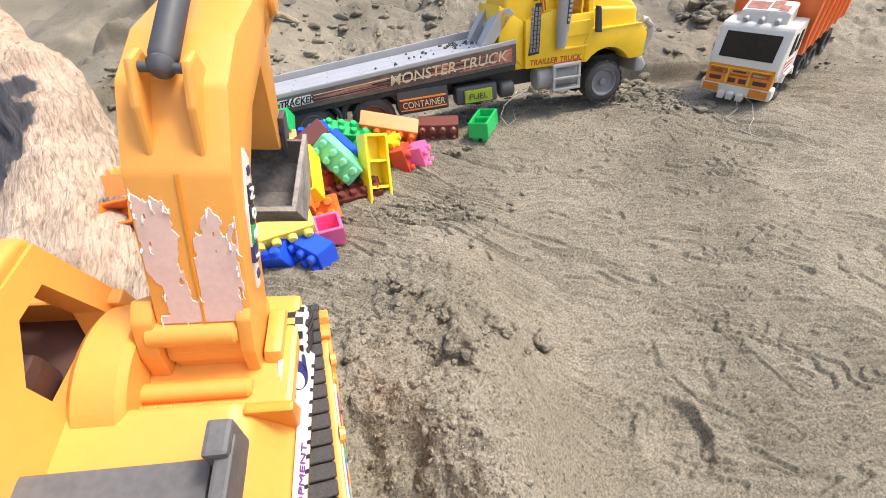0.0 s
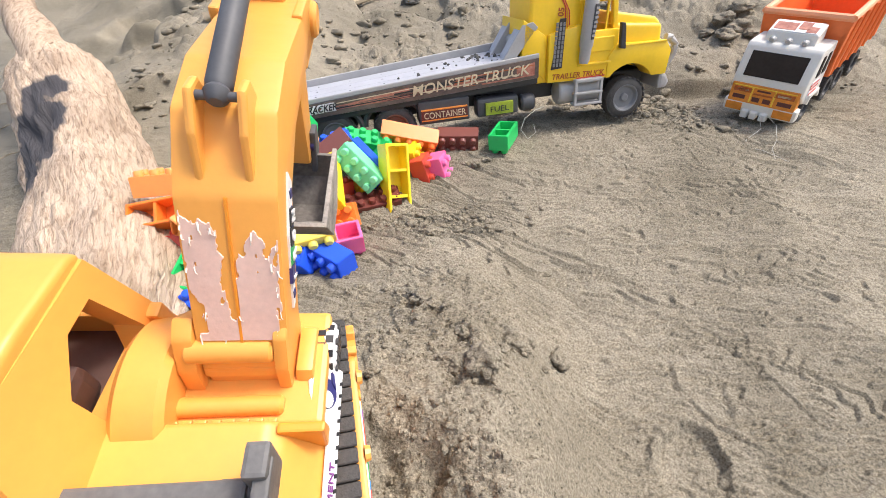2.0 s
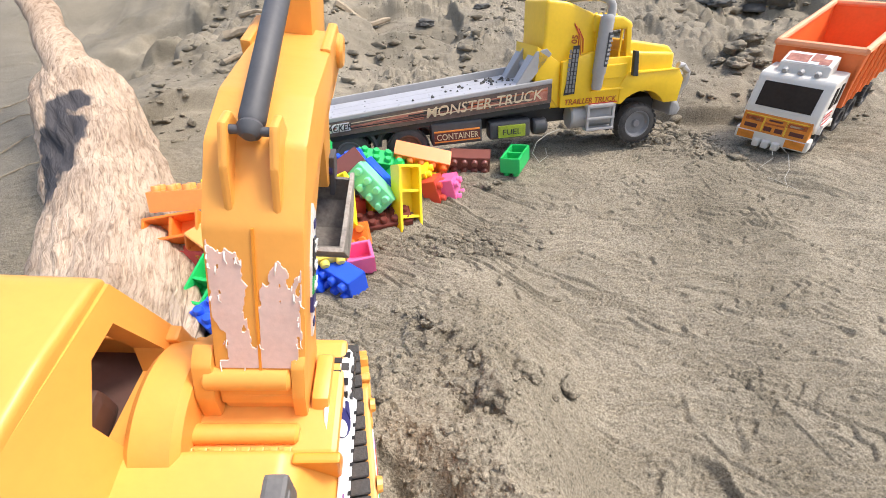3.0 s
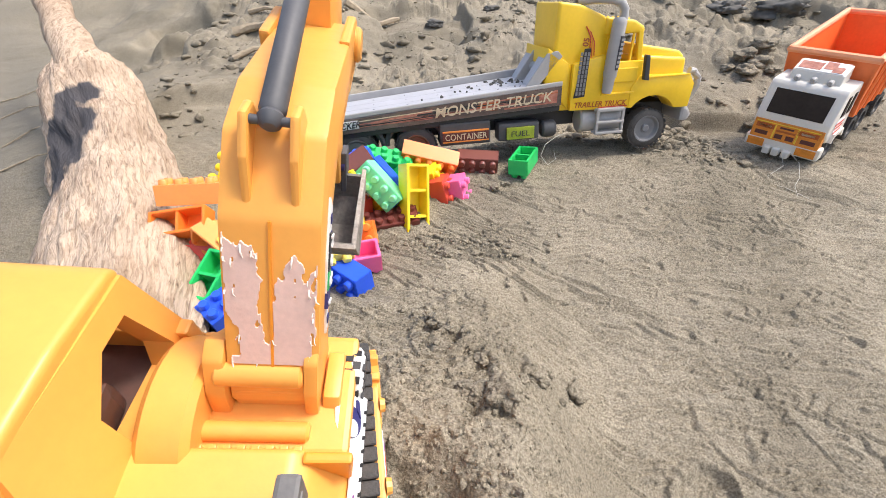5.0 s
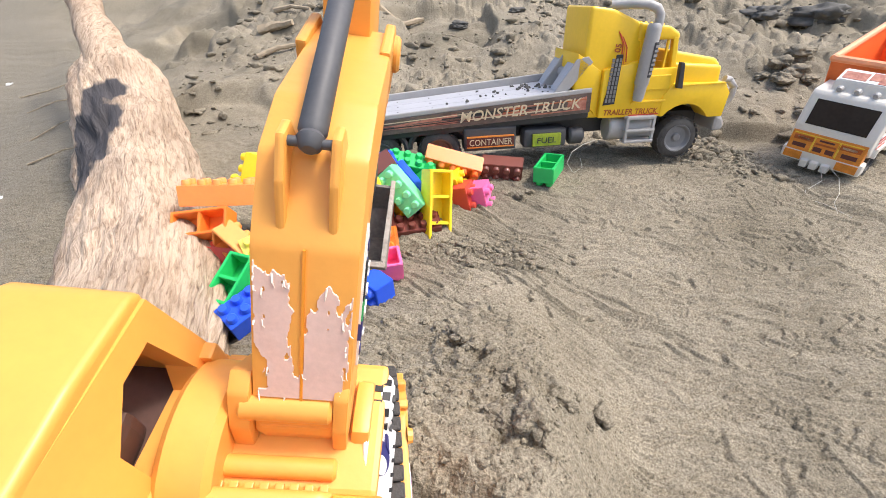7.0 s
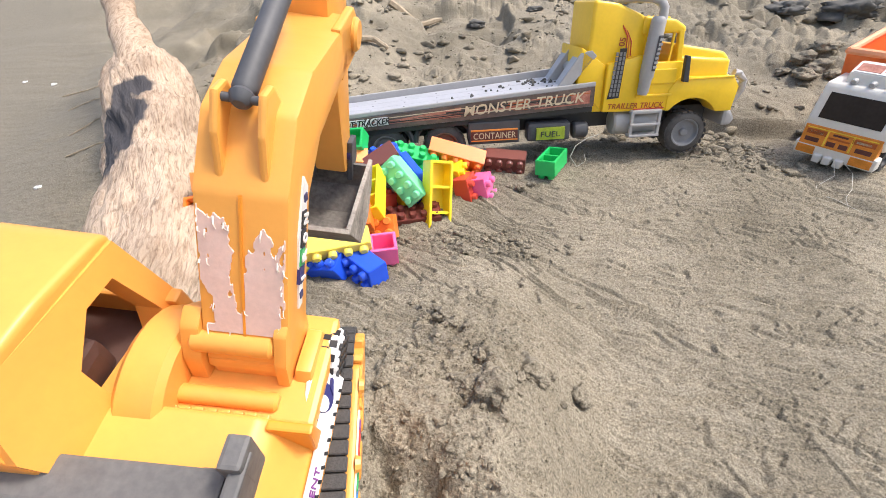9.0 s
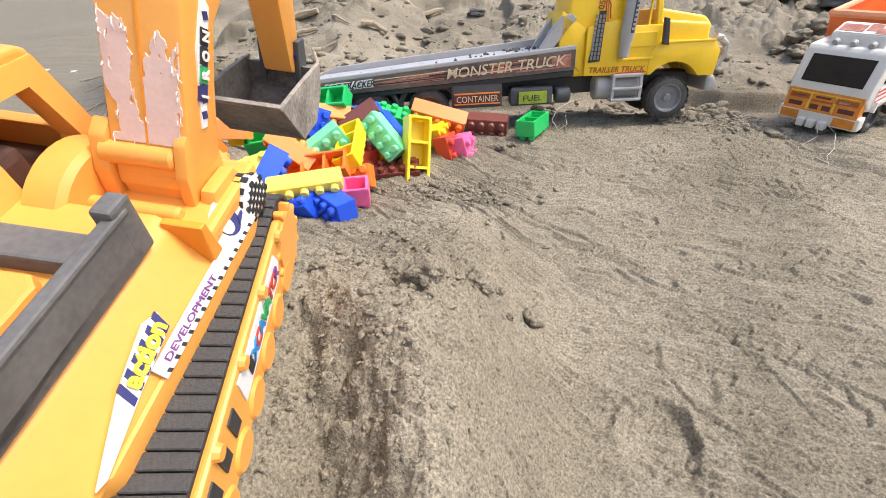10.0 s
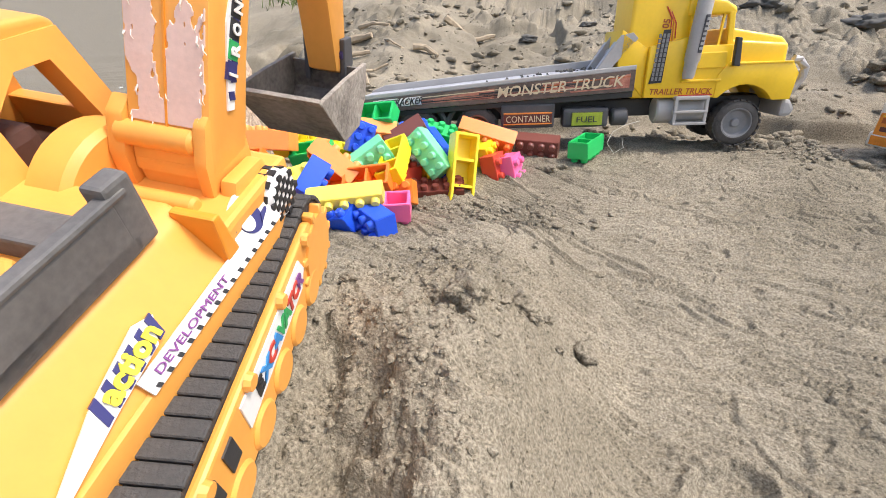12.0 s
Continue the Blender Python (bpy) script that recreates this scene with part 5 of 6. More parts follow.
    for p, q in zip(rows, rows[1:]):
        b.faces.new((p[0], p[1], q[1], q[0]))
        b.faces.new((p[2], q[2], q[3], p[3]))
        b.faces.new((p[0], q[0], q[2], p[2]))
        b.faces.new((p[1], p[3], q[3], q[1]))
    b.faces.new((rows[0][0], rows[0][2], rows[0][3], rows[0][1]))
    b.faces.new((rows[-1][0], rows[-1][1], rows[-1][3], rows[-1][2]))
    part("shell", b, BUCKET, bk)
    for x0 in (bx - w - 0.001, bx + w - 0.0012):
        part("cheek", prism([(0.154, 0.054)] + shell[1:] + [(0.125, 0.058)], x0, x0 + 0.0022, axis="x", r=0.0004), BUCKET if x0 < bx else LIP, bk)
    part("lip", prism([(0.0928, 0.0620), (0.0950, 0.0626), (0.0965, 0.0595), (0.0946, 0.0590)], bx - w - 0.0008, bx + w + 0.0008, axis="x", r=0.0004), LIP, bk, "dusty worn lip")
    part("hinge", prism([(0.146, 0.044), (0.160, 0.050), (0.160, 0.064), (0.150, 0.066)], bx + 0.0082, bx + 0.0112, axis="x", r=0.0008), CHARCOAL, bk)
    part("hinge", prism([(0.146, 0.044), (0.160, 0.050), (0.160, 0.064), (0.150, 0.066)], bx - 0.0112, bx - 0.0082, axis="x", r=0.0008), CHARCOAL, bk)


build_excavator()


# ---- building bricks in a heap ----
def plastic(name, colour, clear=0.0):
    return mat(name, colour, 0.40, vary=0.06, scale=40, bump=0.05, coat=0.10, sss=clear)


BRICK = {
    "yellow": plastic("yellow_brick", (0.92, 0.70, 0.02), 0.15), "green": plastic("green_brick", (0.02, 0.52, 0.13), 0.1), "mint": plastic("mint_brick", (0.22, 0.72, 0.40), 0.2),
    "orange": plastic("orange_brick", (0.88, 0.22, 0.030), 0.1), "peach": plastic("peach_brick", (0.92, 0.33, 0.080), 0.15), "pink": plastic("pink_brick", (0.88, 0.16, 0.38), 0.15),
    "red": plastic("red_brick", (0.62, 0.07, 0.04), 0.1), "brown": plastic("reddish_brown_brick", (0.20, 0.065, 0.05)), "dark red": plastic("dark_red_brick", (0.16, 0.035, 0.025)),
    "blue": plastic("blue_brick", (0.02, 0.10, 0.72), 0.1), "pale yellow": plastic("pale_yellow_brick", (0.94, 0.74, 0.12), 0.15),
}
BW, BH = 0.0235, 0.0185
brick_meshes = {}


def brick_mesh(length, colour):
    """A hollow moulded brick: four walls, a lid with two rows of studs, cross walls inside."""
    key = (round(length, 4), colour)
    if key in brick_meshes:
        return brick_meshes[key]
    L, W, H, t = length / 2, BW / 2, BH, 0.0027
    b = bmesh.new()
    o = [b.verts.new((x, y, z)) for z in (0, H) for x, y in ((-L, -W), (L, -W), (L, W), (-L, W))]
    i = [b.verts.new((x, y, z)) for z in (0, H - t) for x, y in ((-L + t, -W + t), (L - t, -W + t), (L - t, W - t), (-L + t, W - t))]
    for k in range(4):
        j = (k + 1) % 4
        b.faces.new((o[k], o[j], o[4 + j], o[4 + k]))
        b.faces.new((i[j], i[k], i[4 + k], i[4 + j]))
        b.faces.new((o[j], o[k], i[k], i[j]))
    b.faces.new(o[4:])
    b.faces.new(i[4:][::-1])
    bmesh.ops.bevel(b, geom=b.edges[:], offset=0.0005, segments=2, affect="EDGES")
    n = max(2, round(length / 0.0126))
    cells = max(1, round(length / 0.024))
    for c in range(1, cells):
        x = -L + 2 * L * c / cells
        box(x - 0.0013, x + 0.0013, -W + t, W - t, 0.0015, H - t, bm=b)
    for c in range(n):
        x = -L + 2 * L * (c + 0.5) / n
        for y in (-0.0057, 0.0057):
            lathe((x, y, H - 0.0003), (x, y, H + 0.0048), [(0, 0.0040), (0.8, 0.0039), (1, 0.0031)], 14, b)
    me = bpy.data.meshes.new("toy_brick")
    b.to_mesh(me)
    b.free()
    me.shade_smooth()
    me.set_sharp_from_angle(angle=radians(40))
    me.materials.append(BRICK[colour])
    brick_meshes[key] = me
    return me


def facing(place, along, studs):
    """A pose at place, with the long side along one way and the studs towards another; place is the brick's middle."""
    z = Vector(studs).normalized()
    x = Vector(along)
    x = (x - z * x.dot(z)).normalized()
    y = z.cross(x)
    m = Matrix((x, y, z)).transposed().to_4x4()
    return Matrix.Translation(Vector(place) - z * (BH / 2)) @ m


def brick(colour, length, m, state):
    ob = new("toy_brick", brick_mesh(length, colour))
    ob.matrix_basis = m
    return tagged(ob, f"{colour} plastic building brick {state}", "toy brick", "building bricks in the heap")


heap, alone = "in a jumbled heap on sand", "standing open side up on sand"
MINT = pose(-0.0252, 0.5165, 0.0165, 78.3, 47.6, 340.1)
brick("yellow", 0.073, pose(0.0140, 0.4940, 0.0010, 39.1, 248.6, 262.9) @ Matrix.Scale(1.12, 4), "leaning open side out on the heap")
brick("green", 0.0445, facing((0.1365, 0.580, 0.0125), (0.42, 0.88, 0.05), (0.05, 0.08, -1.0)), alone)
brick("pink", 0.0315, pose(0.0480, 0.5480, -0.0085, 337.3, 282.8, 182.0), heap)
brick("red", 0.0315, pose(0.0290, 0.5440, -0.0070, 337.3, 282.8, 182.0), heap)
brick("brown", 0.049, pose(0.0840, 0.5990, 0.0130, 109.6, 3.9, 353.0), "lying on its side on sand")
brick("orange", 0.066, pose(0.0268, 0.5785, 0.0312, 312.8, 162.9, 182.4), heap)
brick("mint", 0.053, MINT, heap)
brick("blue", 0.053, MINT @ pose(0.001, 0.001, -BH - 0.0002), heap)
brick("yellow", 0.066, pose(-0.0560, 0.4670, 0.0262, 340.5, 199.3, 279.1), "lying open side up in the heap")
brick("pale yellow", 0.066, pose(-0.0720, 0.3960, 0.0057, 117.8, 356.5, 15.9), "lying on its side in the heap")
brick("blue", 0.0390, facing((-0.0400, 0.379, -0.0130), (0.72, -0.62, -0.10), (-0.66, -0.74, -0.12)), heap)
brick("blue", 0.034, facing((-0.0740, 0.383, -0.0125), (0.93, -0.25, 0.1), (-0.3, -0.4, 0.85)), heap)
brick("pink", 0.0235, facing((-0.0285, 0.402, -0.007), (0.95, 0.25, 0.03), (-0.07, 0.25, -0.96)), heap)
for colour, length, place, along, studs in (
        ("blue", 0.034, (-0.105, 0.397, 0.018), (0.35, 0.6, 0.55), (0.7, 0.25, -0.55)),
        ("peach", 0.050, (-0.104, 0.440, 0.022), (0.75, 0.1, -0.65), (0.45, 0.62, 0.6)),
        ("green", 0.044, (-0.142, 0.470, 0.024), (0.9, 0.3, 0), (0, 0.4, -0.9)),
        ("mint", 0.053, (-0.083, 0.468, 0.018), (0.8, 0.3, 0.5), (0.5, -0.78, -0.2)),
        ("blue", 0.034, (-0.099, 0.496, 0.036), (0.3, 0.3, 0.9), (0.65, -0.75, 0.1)),
        ("peach", 0.048, (-0.092, 0.520, 0.038), (0.9, 0.2, -0.2), (0.1, -0.75, -0.62)),
        ("green", 0.044, (-0.092, 0.533, 0.054), (0.9, 0.2, -0.2), (0.1, 0.72, -0.68)),
        ("blue", 0.034, (-0.052, 0.540, 0.032), (0.8, 0.2, 0.4), (0, -0.3, 0.95)),
        ("brown", 0.046, (-0.055, 0.522, 0.034), (0.75, 0.3, 0.5), (0.5, -0.5, -0.6)),
        ("green", 0.053, (-0.022, 0.560, 0.026), (0.85, 0.2, -0.45), (0.3, -0.35, 0.88)),
        ("green", 0.034, (-0.006, 0.545, 0.012), (0.7, 0.2, 0.6), (0.3, -0.9, 0.1)),
        ("yellow", 0.034, (-0.022, 0.520, 0.000), (0.85, 0.4, 0), (0.35, -0.55, -0.75)),
        ("yellow", 0.050, (0.028, 0.560, -0.004), (-0.2, -0.3, 0.9), (0.9, -0.25, 0.15)),
        ("dark red", 0.060, (-0.018, 0.496, -0.021), (0.95, 0.2, 0.05), (0.05, -0.35, 0.9)),
        ("orange", 0.066, (-0.078, 0.432, 0.006), (0.97, 0.2, 0), (0, 0.62, -0.78)),
        ("orange", 0.034, (-0.044, 0.450, -0.010), (0.9, 0.3, 0), (0, -0.9, 0.4)),
        ("yellow", 0.066, (-0.168, 0.500, 0.028), (0.97, 0.2, -0.1), (0, -0.2, 1)),
        ("yellow", 0.053, (-0.112, 0.505, 0.020), (0.95, 0.25, 0), (0.1, -0.3, 0.95)),
        ("peach", 0.060, (-0.152, 0.404, 0.004), (0.75, -0.45, -0.5), (0.5, 0.85, 0.1)),
        ("pale yellow", 0.044, (-0.130, 0.408, 0.010), (0.8, 0.5, 0.2), (0.2, -0.6, 0.75)),
        ("peach", 0.066, (-0.184, 0.448, 0.042), (0.97, 0.15, 0.0), (0.02, 0.25, 0.96)),
        ("orange", 0.050, (-0.192, 0.421, 0.024), (0.97, 0.15, 0), (0.0, 0.70, -0.72)),
        ("red", 0.030, (-0.178, 0.414, -0.006), (0.9, 0.3, 0.1), (0.1, 0.5, 0.85)),
        ("green", 0.044, (-0.150, 0.372, -0.004), (0.3, 0.85, 0.4), (0.1, 0.5, -0.85)),
        ("blue", 0.034, (-0.133, 0.348, -0.016), (0.6, 0.7, 0.2), (0.1, -0.4, 0.9)),
        ("yellow", 0.034, (-0.164, 0.484, 0.050), (0.2, 0.3, 0.9), (-0.9, 0, 0.3)),
        ("orange", 0.044, (-0.120, 0.455, 0.002), (0.7, 0.6, 0.1), (0.0, -0.2, 1)),
        ("green", 0.044, (-0.085, 0.470, -0.008), (0.9, -0.3, 0.1), (0.0, 0.1, 1)),
        ("red", 0.044, (-0.060, 0.500, -0.004), (0.6, 0.7, 0.1), (0.1, 0.0, 1))):
    brick(colour, length, facing(place, along, studs), heap)


# ---- clods, sticks, threads and the far edge ----
def clod_mesh(seed, flat=0.7, size=0.006, material=SAND, name="sand_clod"):
    """A crumbling lump, rough at three scales."""
    rnd = random.Random(seed)
    b = bmesh.new()
    bmesh.ops.create_icosphere(b, subdivisions=4, radius=1.0)
    off = Vector((rnd.uniform(0, 50), rnd.uniform(0, 50), rnd.uniform(0, 50)))
    for v in b.verts:
        d = v.co.normalized()
        k = 1 + 0.55 * noise.noise(d * 1.3 + off) + 0.32 * noise.noise(d * 3.1 + off) + 0.22 * abs(noise.noise(d * 7 + off)) + 0.12 * noise.noise(d * 15 + off)
        v.co = Vector((d.x * k, d.y * k, d.z * k * flat)) * size
    me = bpy.data.meshes.new(name)
    b.to_mesh(me)
    b.free()
    me.shade_smooth()
    me.materials.append(material)
    return me


def clod(x, y, r, seed, label="lump of damp grey-brown sand", flat=0.65, material=SAND, name="sand_clod", category="sand clod", group="clods of sand"):
    ob = new(name, clod_mesh(seed, flat, r, material, name))
    ob.matrix_basis = Matrix.Translation((x, y, sand_height(x, y) + r * 0.2)) @ pose(0, 0, 0, 0, 0, (x * 9000) % 360)
    return tagged(ob, label, category, group)


for k, (x, y, r) in enumerate(((0.128, 0.284, 0.0085), (0.090, 0.267, 0.0095), (0.069, 0.221, 0.0085), (0.056, 0.224, 0.0060), (0.036, 0.307, 0.0070), (0.054, 0.286, 0.0045), (0.062, 0.254, 0.0045), (0.106, 0.276, 0.0032),
                               (0.098, 0.258, 0.0040), (0.083, 0.246, 0.0035), (0.076, 0.238, 0.0030), (0.019, 0.322, 0.0042), (0.028, 0.314, 0.0036), (0.016, 0.252, 0.0036), (0.023, 0.240, 0.0030), (0.029, 0.228, 0.0036), (0.014, 0.217, 0.0034),
                               (-0.013, 0.337, 0.0030), (-0.021, 0.333, 0.0026), (0.142, 0.378, 0.0030), (0.043, 0.290, 0.0030), (0.112, 0.262, 0.0026), (0.060, 0.240, 0.0026), (0.008, 0.330, 0.0032),
                               (0.050, 0.465, 0.005), (0.060, 0.455, 0.004), (0.027, 0.470, 0.0055), (0.043, 0.426, 0.0045), (0.030, 0.458, 0.004), (0.080, 0.452, 0.003), (0.100, 0.545, 0.006), (0.085, 0.553, 0.005), (0.112, 0.553, 0.004),
                               (0.375, 0.660, 0.011), (0.385, 0.690, 0.013), (0.368, 0.640, 0.008), (0.390, 0.655, 0.007), (0.398, 0.720, 0.012), (0.36, 0.70, 0.009))):
    clod(x, y, r, k + 1)
for k, (x, y, r) in enumerate(((0.560, 0.870, 0.016), (0.590, 0.885, 0.020), (0.575, 0.910, 0.017), (0.612, 0.925, 0.019), (0.545, 0.900, 0.012), (0.600, 0.865, 0.011))):
    clod(x, y, r, 70 + k, "slab of broken damp sand crust", 0.5)


def scatter_crumbs():
    """Loose crumbs of sand, past counting."""
    rnd = random.Random(8)
    base = [Vector(v) for v in ((1, 0, 0), (-1, 0, 0), (0, 1, 0), (0, -1, 0), (0, 0, 1), (0, 0, -1))]
    tri = ((0, 2, 4), (2, 1, 4), (1, 3, 4), (3, 0, 4), (2, 0, 5), (1, 2, 5), (3, 1, 5), (0, 3, 5))
    spots = []
    for k in range(5200):
        pick = k % 8
        if pick < 2:
            x, y, r = rnd.gauss(0.05, 0.045), rnd.gauss(0.29, 0.05), rnd.uniform(0.0004, 0.0014)
        elif pick < 3:
            x, y, r = rnd.gauss(0.05, 0.04), rnd.gauss(0.455, 0.02), rnd.uniform(0.0006, 0.0024)
        elif pick < 4:
            x, y, r = rnd.gauss(0.36, 0.04), rnd.gauss(0.66, 0.05), rnd.uniform(0.0006, 0.0024)
        elif pick < 6:
            x, y, r = rnd.uniform(-0.6, 0.8), rnd.uniform(0.7, 1.3), rnd.uniform(0.0008, 0.0026)
        elif pick < 7:
            x, y, r = rnd.uniform(0.1, 0.5), rnd.uniform(0.2, 0.55), rnd.uniform(0.0003, 0.0010)
        else:
            x, y, r = 0.045 + rnd.gauss(0, 0.03), 0.165 + rnd.gauss(0, 0.03), rnd.uniform(0.0004, 0.0018)
        spots.append((x, y, r))
    xs, ys = np.array([s[0] for s in spots]), np.array([s[1] for s in spots])
    zs = bank(xs, ys) + relief(xs, ys)
    vs, fs = [], []
    for (x, y, r), z in zip(spots, zs):
        n = len(vs)
        for v in base:
            q = Vector((rnd.uniform(0.6, 1.2) * v.x, rnd.uniform(0.6, 1.2) * v.y, rnd.uniform(0.5, 0.9) * v.z)) + Vector((rnd.uniform(-0.25, 0.25), rnd.uniform(-0.25, 0.25), 0))
            vs.append((x + q.x * r, y + q.y * r, float(z) + r * 0.25 + q.z * r))
        fs += [tuple(n + i for i in f) for f in tri]
    me = bpy.data.meshes.new("sand_crumbs")
    me.from_pydata(vs, [], fs)
    me.materials.append(SAND)
    tagged(new("sand_crumbs", me), "loose crumbs of damp grey sand", "sand", kind="stuff")


scatter_crumbs()


def scatter_lumps():
    """Broken clods of every size on the churned sand, past counting."""
    rnd = random.Random(19)
    b = bmesh.new()
    bmesh.ops.create_icosphere(b, subdivisions=2, radius=1.0)
    base = [v.co.copy() for v in b.verts]
    tri = [tuple(v.index for v in f.verts) for f in b.faces]
    b.free()
    spots = []
    while len(spots) < 2600:
        k = len(spots) % 10
        if k < 6:
            x, y = rnd.uniform(-0.45, 0.90), rnd.uniform(0.70, 1.45)
            if noise.noise(Vector((x * 7, y * 7, 2.0))) < rnd.uniform(-0.35, 0.25):
                continue
            r = 0.0018 + 0.011 * rnd.random() ** 4
        elif k < 7:
            x, y, r = rnd.gauss(0.365, 0.030), rnd.gauss(0.665, 0.040), 0.0018 + 0.006 * rnd.random() ** 3
        elif k < 8:
            x, y, r = rnd.gauss(0.050, 0.035), rnd.gauss(0.270, 0.045), 0.0004 + 0.0020 * rnd.random() ** 5
        elif k < 9:
            x, y, r = rnd.gauss(0.050, 0.040), rnd.gauss(0.455, 0.012), 0.0006 + 0.0034 * rnd.random() ** 5
        else:
            x, y, r = rnd.gauss(0.045, 0.022), rnd.gauss(0.165, 0.030), 0.0005 + 0.0020 * rnd.random() ** 4
        spots.append((x, y, r))
    xs, ys = np.array([s[0] for s in spots]), np.array([s[1] for s in spots])
    zs = bank(xs, ys) + relief(xs, ys)
    vs, fs = [], []
    for (x, y, r), z in zip(spots, zs):
        n, off = len(vs), Vector((x * 700, y * 700, r * 9000))
        sx, sy, sz, c, s = rnd.uniform(0.8, 1.6), rnd.uniform(0.65, 1.1), rnd.uniform(0.4, 0.7), *(lambda a: (math.cos(a), math.sin(a)))(rnd.uniform(0, math.tau))
        for v in base:
            k = 1 + 0.7 * noise.noise(v * 1.6 + off) + 0.4 * noise.noise(v * 3.9 + off)
            px, py, pz = v.x * k * sx * r, v.y * k * sy * r, v.z * k * sz * r
            vs.append((x + px * c - py * s, y + px * s + py * c, float(z) + 0.25 * sz * r + pz))
        fs += [tuple(n + i for i in f) for f in tri]
    me = bpy.data.meshes.new("sand_lumps")
    me.from_pydata(vs, [], fs)
    me.shade_smooth()
    me.materials.append(SAND)
    tagged(new("sand_lumps", me), "broken lumps of damp grey-brown sand", "sand", kind="stuff")


scatter_lumps()


def stick(points, r, label, material=STRAW, name="stick", category="stick"):
    pts = [Vector((x, y, sand_height(x, y) + r * 0.6 + lift)) for x, y, lift in points]
    dense = [pts[i].lerp(pts[i + 1], k / 4) for i in range(len(pts) - 1) for k in range(4)] + [pts[-1]]
    b = tube(dense, r, 7, taper=0.6)
    for v in b.verts:
        v.co += Vector((noise.noise(v.co * 90), noise.noise(v.co * 90 + Vector((9, 0, 0))), noise.noise(v.co * 90 + Vector((0, 9, 0))))) * r * 0.35
    ob = part(name, b, material, None, label, smooth=True)
    return tagged(ob, label, category)


for p in ([(-0.23, 0.640, 0), (-0.215, 0.610, 0.008), (-0.20, 0.585, 0)], [(-0.24, 0.61, 0), (-0.222, 0.605, 0.006), (-0.195, 0.606, 0)], [(-0.27, 0.575, 0), (-0.22, 0.555, 0.002), (-0.17, 0.548, 0)], [(-0.215, 0.63, 0), (-0.205, 0.605, 0.006), (-0.205, 0.575, 0)]):
    stick(p, 0.0022, "thin dry twig on sand beside the log")
for x, y in ((-0.86, 0.98), (-0.78, 0.90), (-0.70, 0.80), (-0.62, 0.70)):
    stick([(x, y, 0), (x + 0.05, y + 0.02, 0.002), (x + 0.09, y + 0.025, 0)], 0.0013, "thin dry twig on wet grey sand")
for x, y, r in ((-0.94, 1.055, 0.007), (-1.03, 1.07, 0.005), (-0.60, 0.62, 0.005), (-0.48, 0.47, 0.004)):
    clod(x, y, r, 60, "small bleached white shell on sand", 0.5, SILT, "shell", "shell", "shells on the sand")
for pts, lab in (([(0.452, 0.592, 0.014), (0.444, 0.572, 0.006), (0.425, 0.566, 0.001), (0.420, 0.552, 0), (0.430, 0.540, 0), (0.440, 0.528, 0.001), (0.446, 0.518, 0)], "frayed pale thread trailing from the tipper"),
                 ([(0.458, 0.590, 0.014), (0.460, 0.570, 0.004), (0.452, 0.552, 0), (0.440, 0.540, 0.001), (0.436, 0.526, 0)], "frayed pale thread trailing from the tipper"),
                 ([(0.195, 0.612, 0.036), (0.180, 0.608, 0.034), (0.166, 0.600, 0.030), (0.160, 0.594, 0.016), (0.168, 0.590, 0.006), (0.178, 0.592, 0.012), (0.176, 0.597, 0.024)], "loose pale thread hanging by the truck")):
    stick(pts, 0.0004, lab, THREAD, "thread", "thread")


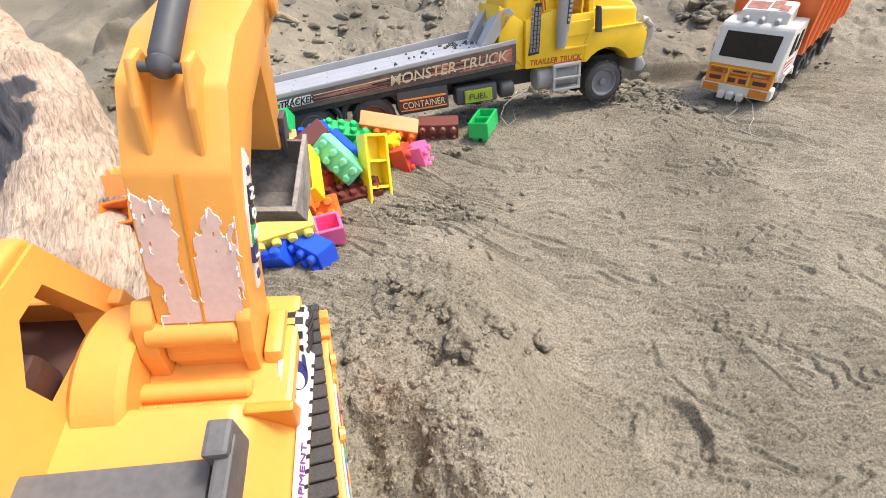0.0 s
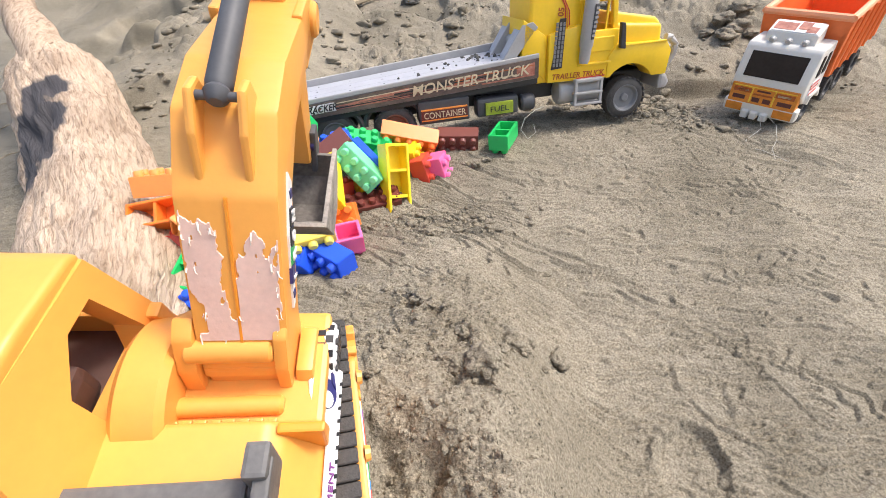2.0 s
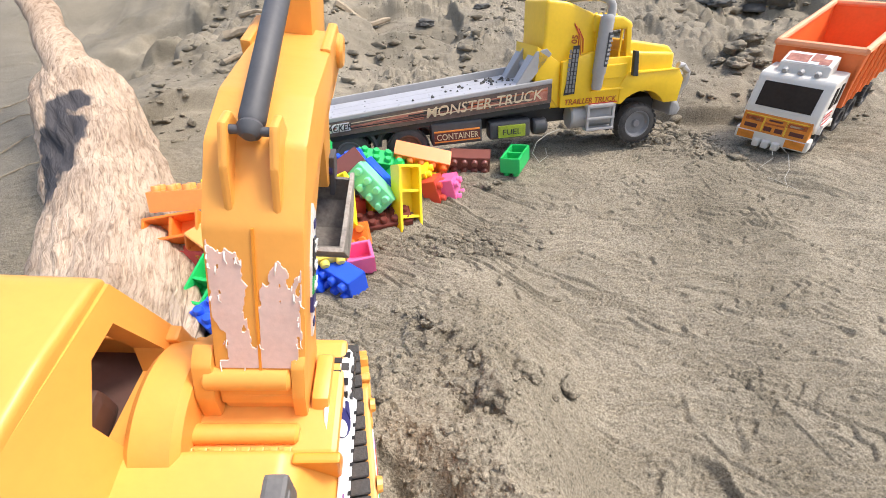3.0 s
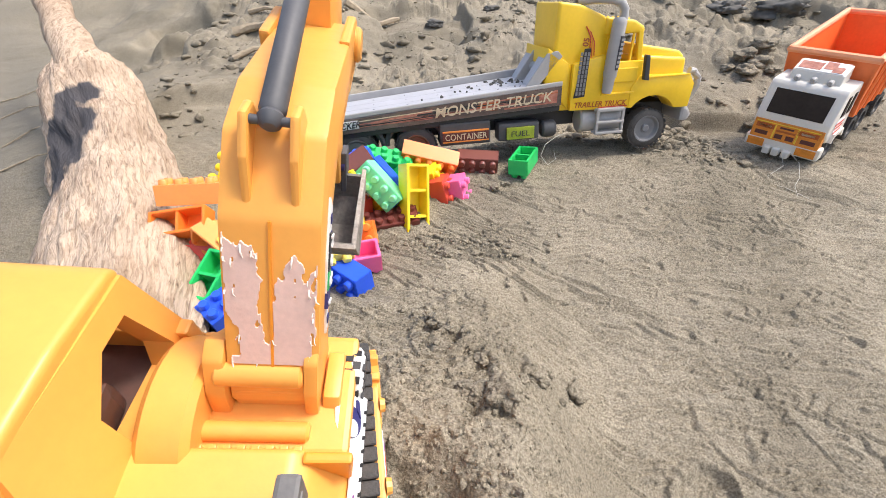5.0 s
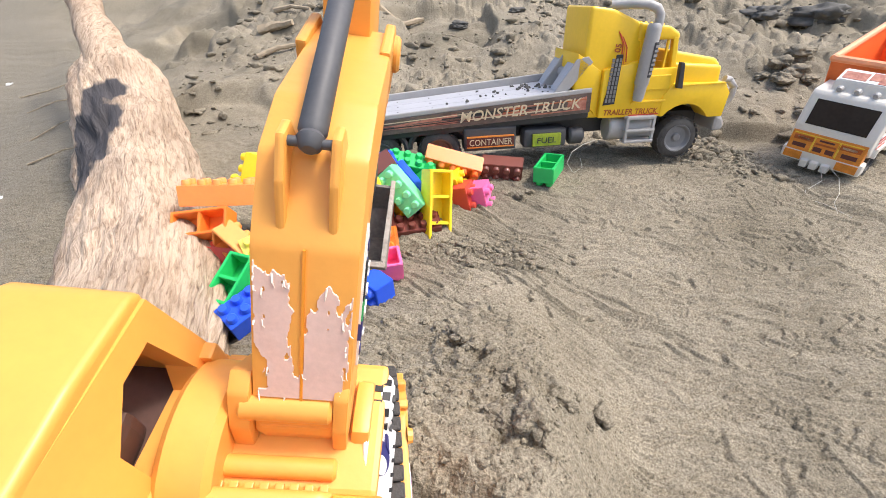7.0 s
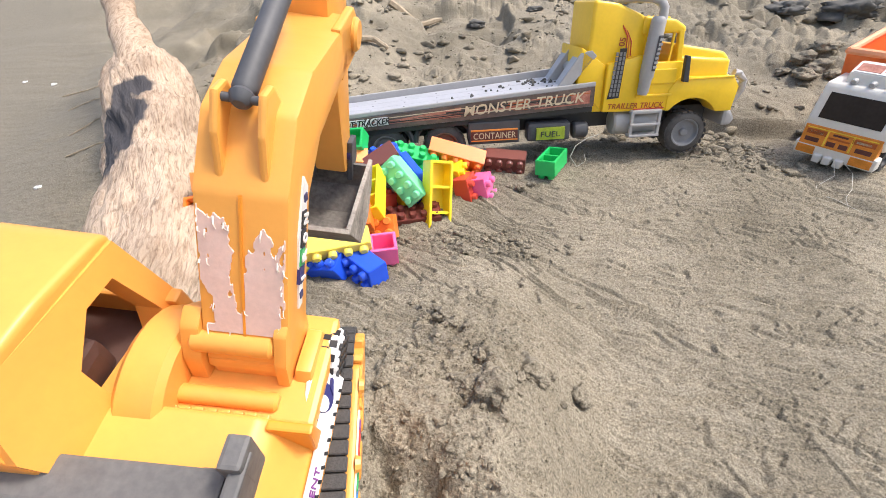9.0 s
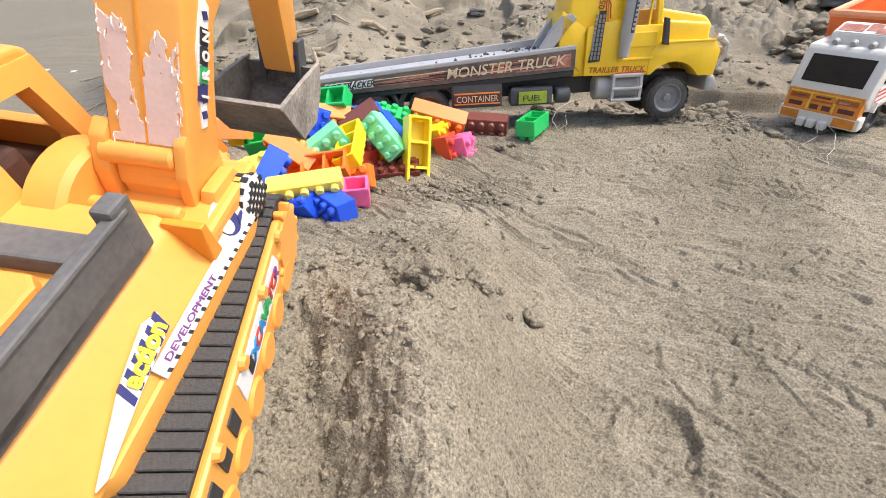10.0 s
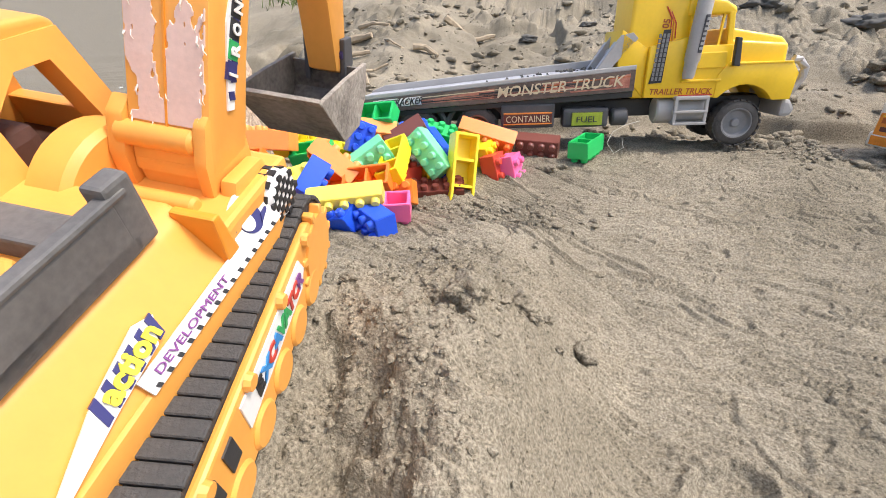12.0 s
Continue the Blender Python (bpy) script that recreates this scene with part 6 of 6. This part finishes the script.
for pts, r, lab in (([(-0.37, 1.056, 0.004), (-0.33, 1.060, 0.006), (-0.298, 1.055, 0.002)], 0.009, "short weathered stump of wood half sunk in sand"),
                    ([(-0.335, 0.944, 0.002), (-0.300, 0.958, 0.006), (-0.270, 0.967, 0.002)], 0.0055, "dry brown twig on sand"),
                    ([(-0.222, 0.825, 0.002), (-0.242, 0.862, 0.010), (-0.240, 0.905, 0.012), (-0.215, 0.915, 0.004)], 0.0032, "bent pale dry stalk on sand"),
                    ([(-0.158, 1.160, 0.006), (-0.100, 1.186, 0.010), (-0.050, 1.208, 0.004)], 0.008, "dark damp stick half sunk in sand"),
                    ([(-0.185, 0.985, 0.004), (-0.160, 0.991, 0.008), (-0.135, 0.985, 0.002)], 0.007, "dark damp stick half sunk in sand"),
                    ([(0.225, 1.04, 0.004), (0.245, 1.02, 0.008), (0.275, 0.99, 0.002)], 0.003, "thin dry twig on sand"),
                    ([(-0.360, 1.135, 0.002), (-0.320, 1.128, 0.006), (-0.278, 1.120, 0.002)], 0.005, "dry brown twig on sand"),
                    ([(-0.26, 1.02, 0.002), (-0.235, 0.99, 0.008), (-0.205, 0.975, 0.002)], 0.003, "thin dry twig on sand")):
    stick(pts, r, lab)
for k, (x, y, r) in enumerate(((0.80, 1.18, 0.050), (0.66, 1.16, 0.036), (0.95, 1.25, 0.055), (0.50, 1.22, 0.030), (0.03, 1.16, 0.018), (0.155, 1.18, 0.016), (-0.10, 1.20, 0.016), (-0.20, 1.17, 0.014))):
    clod(x, y, r, 40 + k, "dark damp clump of earth half sunk in sand", 0.4, ROCK, "rock", "rock", "dark clumps far off")


def grass_tufts():
    rnd = random.Random(4)
    vs, fs = [], []
    for k in range(900):
        g = rnd.choice(((-0.55, 1.75), (-0.30, 1.7), (-0.75, 1.8), (-0.1, 1.72), (0.15, 1.75)))
        x, y = rnd.gauss(g[0], 0.10), rnd.gauss(g[1], 0.06)
        z = sand_height(x, y)
        h, w, a = rnd.uniform(0.02, 0.07), rnd.uniform(0.0012, 0.0022), rnd.uniform(0, math.tau)
        lean = rnd.uniform(0.0, 0.035)
        n = len(vs)
        dx, dy = math.cos(a) * w, math.sin(a) * w
        vs += [(x - dx, y - dy, z), (x + dx, y + dy, z), (x + dx * 0.7 - dy * lean * 300, y + dy * 0.7 + dx * lean * 300, z + h * 0.6), (x - dy * lean * 900, y + dx * lean * 900, z + h)]
        fs += [(n, n + 1, n + 2), (n, n + 2, n + 3)]
    me = bpy.data.meshes.new("grass")
    me.from_pydata(vs, [], fs)
    me.materials.append(GRASS)
    tagged(new("grass", me), "thin sparse green grass on the far sand", "grass", kind="stuff")


grass_tufts()
